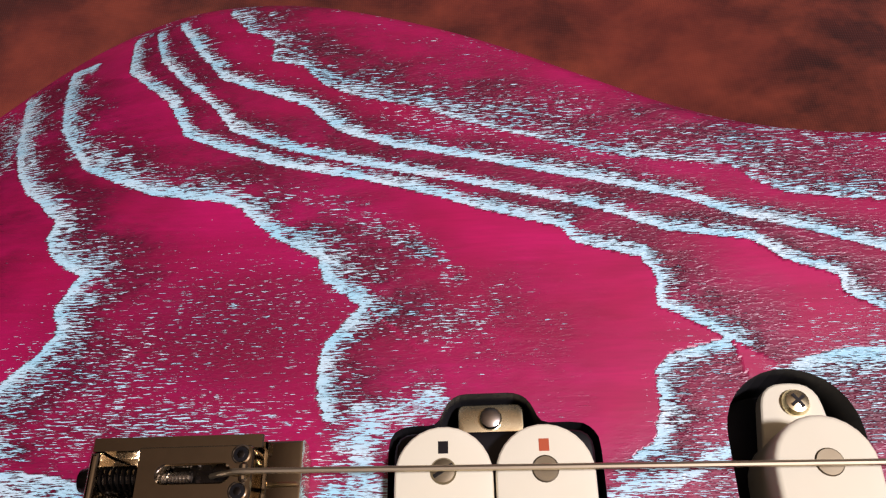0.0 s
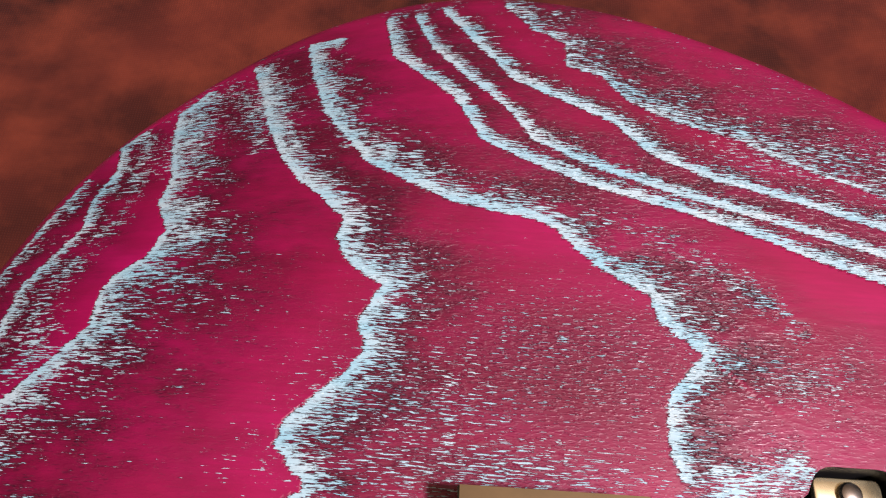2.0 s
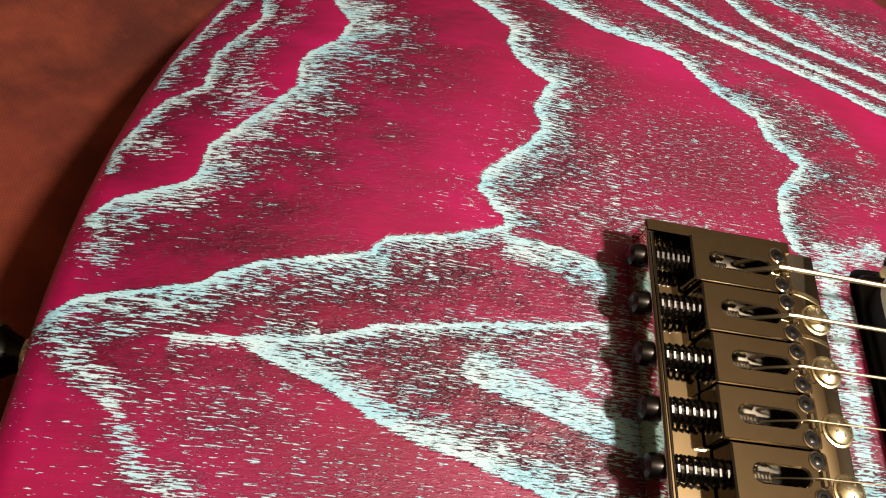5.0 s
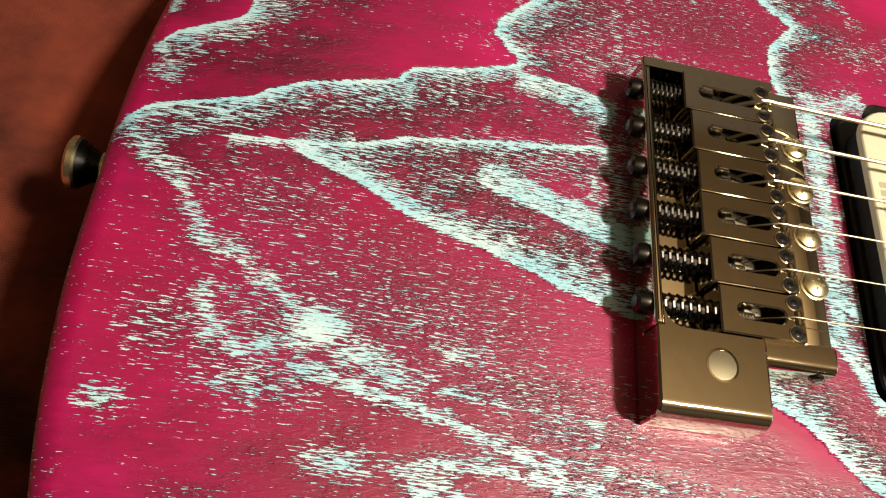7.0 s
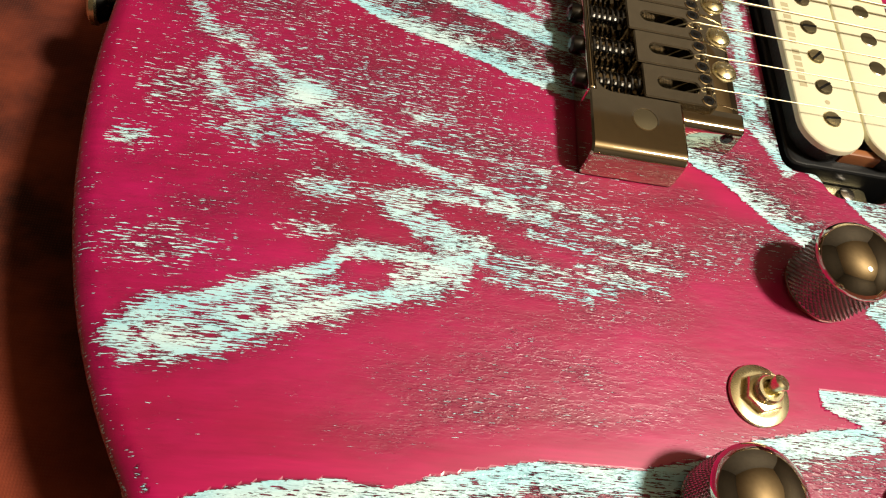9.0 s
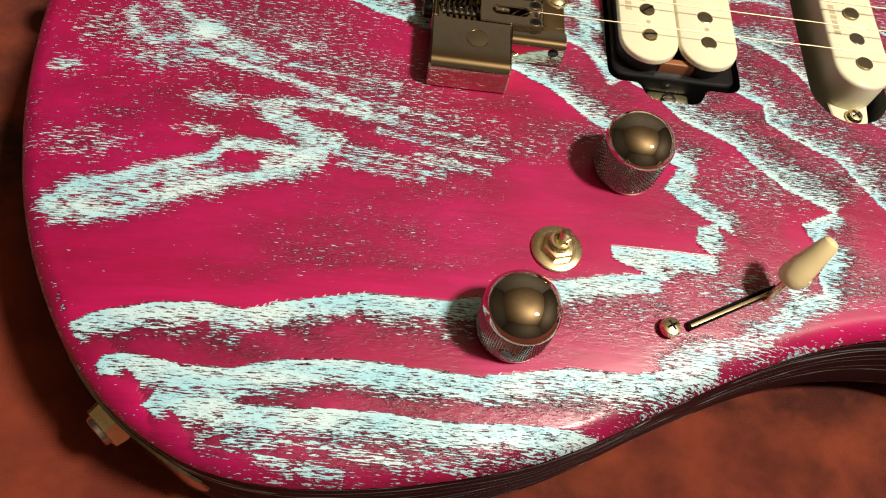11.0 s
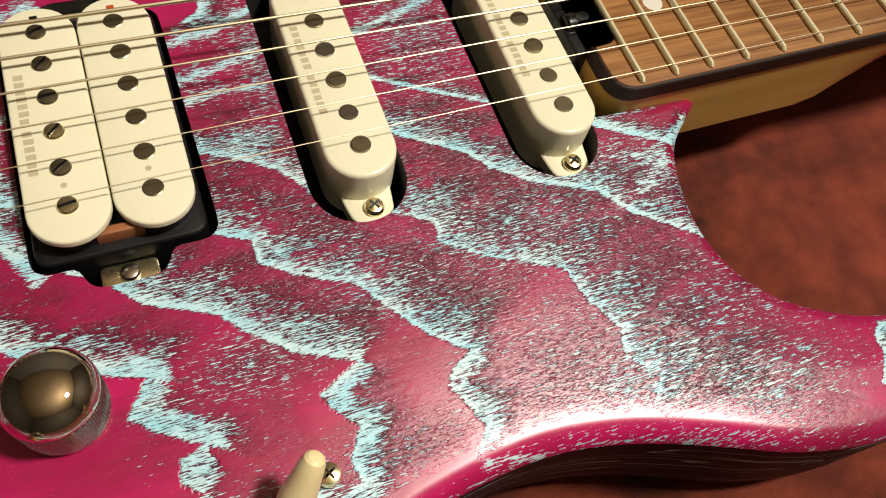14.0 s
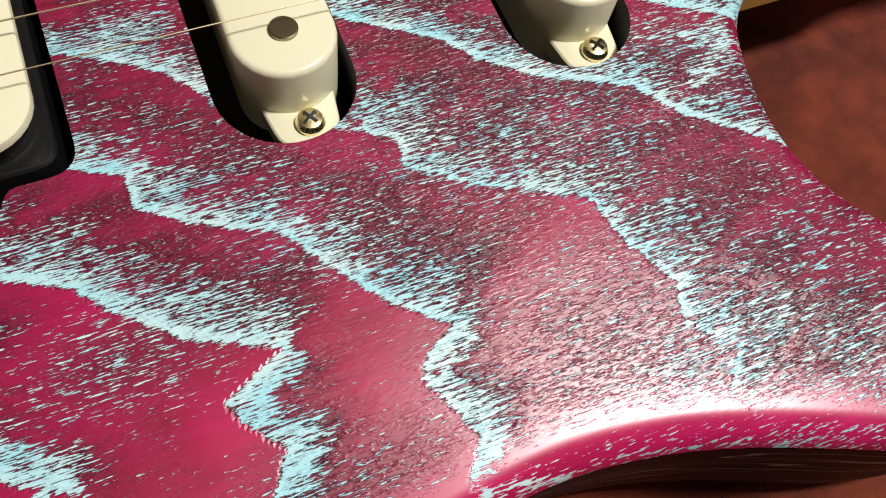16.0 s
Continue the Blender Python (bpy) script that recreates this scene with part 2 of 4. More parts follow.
def lathe(bm, profile, steps=32, center=(0, 0), cap=True):
    """Turns a profile of (radius, z) mm round the vertical axis."""
    rings = []
    for k, (r, z) in enumerate(profile):
        rings.append([bm.verts.new(((center[0] + r * math.cos(2 * math.pi * i / steps)) * MM, (center[1] + r * math.sin(2 * math.pi * i / steps)) * MM, z * MM)) for i in range(steps)])
    for lo, hi in zip(rings, rings[1:]):
        for i in range(steps):
            bm.faces.new((lo[i], lo[(i + 1) % steps], hi[(i + 1) % steps], hi[i]))
    if cap:
        bm.faces.new(rings[0][::-1])
        bm.faces.new(rings[-1])


def tube(bm, path, radius, steps=8, caps=True):
    """A round bar along a list of points in mm."""
    path = [Vector(p) for p in path]
    rings = []
    for i, p in enumerate(path):
        way = (path[min(i + 1, len(path) - 1)] - path[max(i - 1, 0)]).normalized()
        side = way.cross(Vector((0, 0, 1)) if abs(way.z) < 0.9 else Vector((1, 0, 0))).normalized()
        up = side.cross(way)
        r = radius[i] if isinstance(radius, (list, tuple)) else radius
        rings.append([bm.verts.new((p + side * r * math.cos(2 * math.pi * k / steps) + up * r * math.sin(2 * math.pi * k / steps)) * MM) for k in range(steps)])
    for lo, hi in zip(rings, rings[1:]):
        for k in range(steps):
            bm.faces.new((lo[k], lo[(k + 1) % steps], hi[(k + 1) % steps], hi[k]))
    if caps:
        bm.faces.new(rings[0][::-1])
        bm.faces.new(rings[-1])


# ---- the unseen room shell and the cloth ----
def slab(name, x0, x1, y0, y1, z0, z1, mat, label, category):
    bm = bmesh.new()
    box(bm, x0 * 1000, x1 * 1000, y0 * 1000, y1 * 1000, z0 * 1000, z1 * 1000, 0)
    return tagged(part(name, bm, mat, None, "", False), label, category, "", "structure")


slab("floor", -1.9, 1.9, -1.9, 1.9, -0.10, -0.02, PAINT, "plain flat support under the cloth", "floor")
slab("ceiling", -1.9, 1.9, -1.9, 1.9, 2.40, 2.48, PAINT, "plain beige painted ceiling", "ceiling")
# added walls out of view; their tones only shape reflections and bounce
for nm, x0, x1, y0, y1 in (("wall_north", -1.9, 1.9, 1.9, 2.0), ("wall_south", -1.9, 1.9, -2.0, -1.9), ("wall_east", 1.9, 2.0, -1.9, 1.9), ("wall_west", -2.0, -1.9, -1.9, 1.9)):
    slab(nm, x0, x1, y0, y1, -0.1, 2.48, PALE if nm == "wall_north" else SHADE, "unseen pale wall added for sheen on the bass edge" if nm == "wall_north" else "unseen dark brown wall added for dark reflections in the chrome", "wall")


def make_cloth():
    """A backdrop cloth with soft folds, spread flat under the guitar."""
    n = 240
    xs = np.sign(np.linspace(-1, 1, n)) * np.abs(np.linspace(-1, 1, n)) ** 1.8 * 1.7
    verts, faces = [], []
    for y in xs:
        for x in xs:
            v = Vector((x, y, 0))
            z = 0.0035 * noise.noise(v * 5.0 + Vector((3, 1, 0))) + 0.0016 * noise.noise(v * 17.0)
            fold = noise.noise(Vector((x * 9 + y * 4, y * 2.2 - x, 4.0)))
            z += 0.011 * max(0.0, fold - 0.12)
            verts.append((x, y, min(z - 0.003, 0.0012) if abs(x) < 0.25 and abs(y) < 0.2 else z - 0.003))
    for j in range(n - 1):
        for i in range(n - 1):
            faces.append((j * n + i, j * n + i + 1, (j + 1) * n + i + 1, (j + 1) * n + i))
    mesh = bpy.data.meshes.new("cloth")
    mesh.from_pydata(verts, [], faces)
    mesh.materials.append(CLOTH)
    mesh.polygons.foreach_set("use_smooth", [True] * len(faces))
    return tagged(new("cloth", mesh), "rust-red mottled woven cotton cloth spread flat under the guitar", "cloth", "", "structure")


make_cloth()

# ---- the guitar ----
guitar = tagged(new("electric_guitar"), "magenta-stained ash electric guitar with turquoise-filled grain lying on red cloth", "guitar")

# outline of the body: bass side, horns, cutaways, treble side
OUTER = [(-179.2, -12), (-179.5, 10), (-179, 30), (-177, 52), (-172.8, 75), (-165.5, 97), (-155, 115), (-142, 129), (-126, 142), (-110, 151), (-92, 155.5), (-74, 155.5), (-54, 152), (-34, 147), (-13, 140), (6, 131.5), (26, 120.5), (46, 110), (66, 103), (92, 100),
         (125, 104), (165, 116), (205, 128), (231, 131), (243, 123), (238, 109), (222, 92), (207, 72), (199, 50), (197, 29)]
INNER = [(158, -28.5), (146, -39), (141.5, -48), (139.5, -58), (139.5, -68), (142, -77), (147, -85.5), (154, -92), (166, -98.5), (179, -102.5), (193, -105), (203, -109), (206, -116), (200, -124), (188, -128.5), (172, -130.5),
         (152, -129.5), (134, -125.5), (118, -119), (104, -113.5), (90, -109.5), (75, -107.5), (59, -108.5), (43, -111.5), (26, -117), (9, -124.5), (-8, -133), (-24, -141.5), (-40, -148.5), (-58, -153.5), (-79, -157), (-98, -158),
         (-115, -155.5), (-129, -149), (-141, -140), (-152, -127), (-163, -108), (-171.2, -87), (-176.4, -64), (-178.8, -38)]
POCKET = [(197, 28.5), (123.8, 28.5), (123.8, -28.5), (158, -28.5)]
ROUND = 5.2


def open_curve(points, before, after, per=7):
    P = [np.array(p, float) for p in [before] + points + [after]]
    out = []
    for i in range(1, len(P) - 2):
        a, b, c, d = P[i - 1], P[i], P[i + 1], P[i + 2]
        for k in range(per):
            t = k / per
            out.append(0.5 * (2 * b + (c - a) * t + (2 * a - 5 * b + 4 * c - d) * t * t + (3 * b - a - 3 * c + d) * t ** 3))
    return out + [np.array(points[-1], float)]


def body_outline():
    """From the pocket's treble lip round the whole body to its bass lip, clockwise seen from above, about 2 mm apart."""
    run = open_curve(INNER + OUTER, (164, -24), (197, 20))
    line = np.array(run)
    step = np.r_[0, np.cumsum(np.hypot(*np.diff(line, axis=0).T))]
    at = np.linspace(0, step[-1], int(step[-1] / 1.6))
    return np.c_[np.interp(at, step, line[:, 0]), np.interp(at, step, line[:, 1])]


EDGE = body_outline()


def forearm_drop(x, y):
    s = np.maximum(-0.78 * x + 0.62 * y - 115, 0)
    return 0.0042 * np.minimum(s, 50) ** 2 + 0.42 * np.maximum(s - 50, 0)


def distance_to(px, py, line):
    """Distance, side (left positive) and overrun beyond the ends, of points to an open polyline."""
    best = np.full(px.shape, 1e9)
    side = np.ones(px.shape)
    over = np.zeros(px.shape)
    last = len(line) - 2
    for i in range(len(line) - 1):
        (ax, ay), (bx, by) = line[i], line[i + 1]
        dx, dy = bx - ax, by - ay
        ll = dx * dx + dy * dy + 1e-9
        t = ((px - ax) * dx + (py - ay) * dy) / ll
        tc = np.clip(t, 0, 1)
        d = np.hypot(px - ax - tc * dx, py - ay - tc * dy)
        s = np.sign(dx * (py - ay) - dy * (px - ax))
        o = np.zeros(px.shape)
        if i == 0:
            o = np.maximum(o, -t * math.sqrt(ll))
        if i == last:
            o = np.maximum(o, (t - 1) * math.sqrt(ll))
        # at a bend take the side of the segment that faces the point more squarely
        q = np.abs(dx * (py - ay) - dy * (px - ax)) / np.sqrt(ll)
        near = (d < best - 1e-6) | ((np.abs(d - best) <= 1e-6) & (q > over * 0 + q * 0.999) & (np.abs(q - d) < 1e-6))
        best, side, over = np.where(near, d, best), np.where(near, s, side), np.where(near, o, over)
    return best, side, over


VEINS = []


def vein(line, side, solid, fade, full):
    """A line of filled pores: its sharp edge, the side to which the pores thin out, the solid width and the fade in mm."""
    VEINS.append((line, side, solid, fade, full))


vein([(-149, 115), (-154, 110), (-152, 102), (-155, 92), (-154, 84), (-162, 70), (-162.5, 58), (-169.5, 53), (-173, 45), (-176, 38), (-176, 32)], 1, 2, 7, 0.9)
vein([(-159, 100), (-160, 97), (-165, 85), (-167, 78), (-171, 67), (-173, 57)], 1, 0.8, 5, 0.8)
vein([(-136, 127), (-142, 119), (-140, 107), (-137, 97), (-138, 90), (-134, 82), (-136, 75), (-142, 70), (-143.5, 66), (-143, 59), (-148, 52), (-153, 46), (-158, 39.5), (-158.2, 33), (-160, 30), (-172, 25), (-176, 20)], 1, 2.5, 22, 1)
vein([(-126, 134), (-121, 122), (-118, 112), (-113, 101), (-108, 94), (-103, 90), (-97, 84), (-98, 80), (-96, 75), (-92, 72), (-88, 70), (-90, 66), (-92, 62), (-90, 57), (-93, 52), (-98, 47), (-103, 42), (-104, 38), (-100, 33), (-99, 33), (-98, 30)], 1, 3.5, 14, 1)
vein([(-105, 142), (-113, 141), (-110, 129), (-105, 114), (-99, 106), (-94, 99), (-87, 95), (-76, 90), (-58, 87), (-54, 85), (-49, 80), (-44, 76), (-36, 72), (-34, 66), (-26, 60), (-33, 52), (-34, 48), (-34, 41), (-32, 36)], 1, 3.5, 12, 1)
vein([(-94, 147), (-91, 132), (-76, 117), (-70, 106), (-62, 102), (-46, 96), (-26, 91), (-10, 86), (0, 82), (16, 77), (19, 73), (32, 69), (35, 64), (34, 58), (41, 54), (47, 50), (35, 47), (32, 44), (32, 37), (30, 30), (26, 28)], 1, 3, 7, 1)
vein([(-87, 147), (-82, 134), (-73, 123), (-64, 114), (-59, 107), (-46, 101), (-30, 96), (-7, 90), (18, 83), (27, 80), (38, 75), (55, 72), (61, 67), (71, 63), (71, 59), (78, 55)], 1, 2.5, 6, 1)
vein([(-80, 148), (-72, 135), (-63, 123), (-50, 117), (-41, 113), (-33, 105), (-20, 100), (-0, 95), (18, 90), (42, 83), (53, 78), (66, 74), (74, 71), (81, 68)], 1, 3.2, 3, 1)
vein([(-65, 148), (-59, 140), (-51, 135), (-51, 128), (-43, 126), (-37, 119), (-28, 115), (-13, 111), (-3, 106), (14, 100), (29, 95), (41, 93), (54, 91), (59, 86), (65, 83), (84, 80)], 1, 1, 13, 0.75)
vein([(53, 42), (59, 45), (68, 47), (76, 47)], -1, 4, 20, 0.95)
vein([(-178, -2), (-173, 3), (-166, 5), (-154, 8), (-150, 11), (-144, 14), (-125, 19), (-122, 23), (-109, 26), (-98, 30)], -1, 1.6, 16, 1)
vein([(-156, -2), (-138, -0), (-129, 2), (-121, 5), (-103, 8), (-77, 12)], -1, 1.4, 6, 1)
vein([(-143, -3), (-140, -4), (-131, -7), (-117, -14), (-102, -18), (-90, -22), (-89, -23), (-77, -26), (-67, -29)], 1, 4, 18, 1)
vein([(-105, -3), (-97, -5.5), (-89, -8), (-76, -12), (-66, -15)], 1, 12, 4, 0.95)
vein([(-174, -4), (-168, -10), (-162, -15), (-157, -24), (-150, -27), (-144, -32), (-136, -36), (-129, -38)], 0, 1.8, 5, 0.66)
vein([(-137, -46), (-125, -49), (-115, -50.5), (-105, -54), (-96, -57), (-87, -59)], 0, 1.7, 2, 0.85)
vein([(-162, -97), (-155, -91), (-147, -89), (-140, -86), (-132, -83), (-125, -80), (-122, -76), (-114, -75), (-105, -76), (-97, -74)], 0, 2.2, 2, 0.95)
vein([(-162, -97), (-150, -99), (-143, -98), (-135, -93), (-127, -89), (-119, -86), (-111, -84), (-105, -79), (-97, -75)], 0, 2.5, 3, 0.95)
vein([(-160, -98), (-149, -94), (-137, -90), (-122, -86.5)], 0, 7.5, 3, 0.7)
vein([(-112, -82), (-105, -80), (-98, -76)], 0, 6, 3, 0.75)
vein([(-153, -33), (-155, -36), (-152, -41), (-147, -45), (-138, -42), (-134, -38)], 0, 2, 4, 0.75)
vein([(-94, -72.5), (-100, -71), (-109, -66), (-114, -63)], 0, 5, 3, 0.8)
vein([(-117, -62), (-109, -60), (-102, -60), (-90, -61), (-80, -62)], 0, 1.6, 3, 0.8)
vein([(-146, -130), (-148, -127), (-143, -124), (-131, -121), (-120, -120), (-110, -121), (-102, -118), (-83, -114), (-64, -114), (-55, -112), (-37, -107), (-26, -103), (-11, -101)], -1, 8, 8, 1)
vein([(-136, -138), (-140, -137), (-139, -134), (-134, -133), (-121, -135), (-111, -135), (-100, -132), (-89, -131), (-73, -131), (-56, -132), (-35, -128), (-21, -128), (-14, -127), (-6, -124.5), (2, -121.5)], -1, 10, 9, 1)
vein([(-10, -125), (-1, -120), (11, -117), (17, -114), (24, -108), (28, -103), (27, -98)], 0, 4.5, 4, 0.8)
vein([(-125, -146), (-128, -144), (-126, -141), (-113, -142), (-100, -143), (-88, -142), (-75, -142), (-62, -143), (-48, -142), (-35, -142), (-24, -143)], -1, 9, 8, 1)
vein([(-84, -156), (-94, -155), (-102, -153), (-105, -151), (-98, -149.5), (-87, -150), (-74, -152), (-56, -152.5)], 0, 0.9, 2, 0.7)
vein([(-50, -38), (-47, -39), (-36, -45), (-26, -54), (-17, -60), (-8, -64), (2, -68)], 1, 5, 12, 1)
vein([(-7, -64), (-1, -67), (-6, -74), (-2, -78), (7, -84), (2, -86), (1, -90), (5, -93)], 1, 9, 6, 0.9)
vein([(5, -94), (-14, -94), (-22, -94), (-22, -97), (-12, -101), (-39, -106), (-43, -109)], 1, 9, 6, 1)
vein([(-37, -23), (-27, -27), (-21, -34), (-6, -42), (1, -50), (16, -57), (20, -62), (29, -70), (42, -76)], 1, 3, 20, 1)
vein([(42, -76), (32, -81), (33, -84), (38, -90), (34, -96), (35, -101), (25, -104), (23, -109)], 1, 7, 6, 0.95)
vein([(-35, -13), (-28, -16), (-22, -19), (-17, -21)], 1, 6, 10, 0.9)
vein([(13, -35), (17, -36), (27, -41), (27, -47), (34, -52), (47, -58), (52, -66), (59, -75), (68, -82)], 1, 1.6, 22, 1)
vein([(67, -81), (61, -84), (59, -87), (62, -93), (64, -98), (59, -104)], 1, 7, 7, 0.95)
vein([(60, -42), (64, -44), (70, -48), (69, -53), (79, -60), (96, -68), (98, -77), (103, -86), (101, -93), (108, -99), (103, -105), (105, -110)], 1, 1.3, 34, 0.9)
vein([(66, -19), (84, -30), (89, -36), (98, -43), (114, -50), (120, -58), (137, -69)], 1, 2.4, 16, 1)
vein([(119, -29), (131, -36), (141, -41), (148, -39), (152, -34)], 1, 5, 3, 1)
vein([(128, -42), (137, -45), (133, -50), (125, -53)], 0, 2.5, 5, 0.7)
vein([(192, -106), (171, -104), (167, -107), (166, -112), (161, -118), (166, -124), (168, -128), (176, -130)], 1, 4, 16, 1)
vein([(18, -13), (29, -18), (38, -24), (45, -34)], 1, 3, 14, 0.9)
vein([(65, -0), (79, -8), (97, -17)], 1, 1.6, 3, 1)
vein([(18, 20), (35, 24), (46, 29)], 0, 1, 2, 0.9)
vein([(19, 8), (30, 10), (42, 14)], 0, 2, 3, 0.8)
vein([(20, 1), (30, 3), (41, 2)], 0, 0.8, 2, 0.9)
vein([(66, 14), (80, 18), (94, 23)], 0, 1.5, 2, 0.9)
vein([(-36, 2), (-29, 3), (-20, 6)], 0, 1.2, 3, 0.9)
vein([(-32, 22), (-23, 22), (-19, 23)], 0, 3, 5, 0.8)
vein([(-30, 31), (-23, 34), (-14, 39), (-9, 40)], 0, 4, 6, 0.7)
vein([(23, 22), (31, 23), (42, 28)], 0, 2.5, 5, 0.9)
vein([(-98, 28), (-86, 27), (-75, 24)], -1, 9, 12, 0.86)
vein([(-25, 39), (-25, 27), (-25, 14)], 0, 4, 5, 0.85)
vein([(-24, 36), (-24, 19), (-25, -2), (-26, -24), (-18, -39)], 0, 3, 3, 0.9)
vein([(-97, -72), (-80, -74), (-64, -75)], 0, 0.9, 1.6, 0.62)
vein([(-95, -75), (-79, -77), (-66, -78)], 0, 0.9, 1.6, 0.62)
vein([(-94, -78), (-71, -80)], 0, 0.9, 1.6, 0.62)
vein([(-92, -61), (-74, -64), (-55, -66)], 0, 0.9, 1.6, 0.62)
vein([(-84, -66), (-65, -70), (-50, -71)], 0, 0.9, 1.6, 0.62)
vein([(-74, -72), (-54, -76)], 0, 0.9, 1.6, 0.62)
vein([(-116, -47), (-104, -48), (-89, -49), (-79, -50)], 0, 0.9, 1.6, 0.62)
vein([(-96, -56), (-79, -58), (-67, -60)], 0, 0.9, 1.6, 0.62)
vein([(108, -115), (113, -119), (120, -123)], 1, 2, 3, 0.9)
vein([(66, -106), (73, -107), (82, -110), (91, -112)], 1, 1, 1.5, 0.8)
vein([(25, -118), (31, -116), (40, -114), (49, -112)], 1, 1.6, 1.5, 0.9)
vein([(4, -131), (13, -126), (25, -121)], 1, 1.2, 1.5, 0.9)

# bands of fine, dark, half-filled pores behind the smooth late wood
BANDS = [[(-92, 104), (-81, 97), (-70, 94.5), (-59, 91), (-47, 88), (-29, 82.5), (-17, 75), (-6, 66)],
         [(-148, 112), (-146, 100), (-146, 88), (-154, 70), (-156, 57)],
         [(-136, -2), (-120, -3), (-105, -2.5)],
         [(-97, 104), (-104, 118), (-108, 130)], [(-118, 104), (-124, 118), (-130, 128)]]

# patches of scattered filler: place, reach along and across the grain, strength
BUTT_BLOTS = [(-133.5, -38.5, 6, 4.5, 1.6), (-127, -62, 7, 3, 1.0), (-129, -72, 6, 2, 0.8), (-167, -56, 4, 3, 0.8), (-107, -40, 6, 3, 0.85), (-146, -50, 8, 3, 0.75), (-136, 110, 4, 10, 0.95), (-125, -43, 7, 3.5, 1.1), (-119, -46, 8, 3, 0.95), (-136, 112, 6, 14, 0.62), (-120, 118, 8, 10, 0.55), (-95, 6, 22, 5, 0.5), (-171, 13, 4, 4, 0.75), (-141, -50, 12, 6, 0.5), (-125, -35, 48, 26, 0.24), (-116, -34, 26, 9, 0.36), (-140, -38, 14, 9, 0.42), (-168.5, 39, 4, 3, 0.85), (-154, 55, 6, 9, 0.5), (-157, -79, 12, 5, 0.45), (-95, -45, 25, 8, 0.32), (-145, -15, 20, 10, 0.3), (-160, -42, 9, 8, 0.38)]
BASS_BLOTS = [(-28, 10, 6, 30, 0.6), (85, 10, 18, 24, 0.4), (80, 40, 25, 14, 0.42), (42, 12, 10, 30, 0.42), (-70, 36, 34, 7, 0.42), (2, 108, 22, 6, 0.45), (60, 97, 45, 6, 0.36), (-80, 47, 20, 12, 0.34), (-9, 56, 12, 6, 0.36), (-60, 55, 45, 22, 0.14), (-55, 60, 40, 14, 0.16)]
TREBLE_BLOTS = [(32, -14, 9, 5, 0.95), (-76, 0, 9, 22, 0.62), (128, -110, 25, 12, 0.52), (90, -55, 30, 14, 0.42), (100, -100, 14, 9, 0.55), (110, -92, 50, 30, 0.26), (140, -55, 7, 10, 0.55), (125, -42, 14, 7, 0.5), (128, -88, 30, 22, 0.3), (55, -62, 20, 10, 0.36), (15, -102, 24, 8, 0.36), (-75, -60, 25, 5, 0.4), (-85, -52, 22, 6, 0.38), (20, -70, 18, 9, 0.36), (-60, -66, 34, 5, 0.3), (-20, -110, 30, 8, 0.22), (88, -92, 34, 20, 0.16), (45, -98, 22, 10, 0.2), (-30, -60, 25, 6, 0.2)]


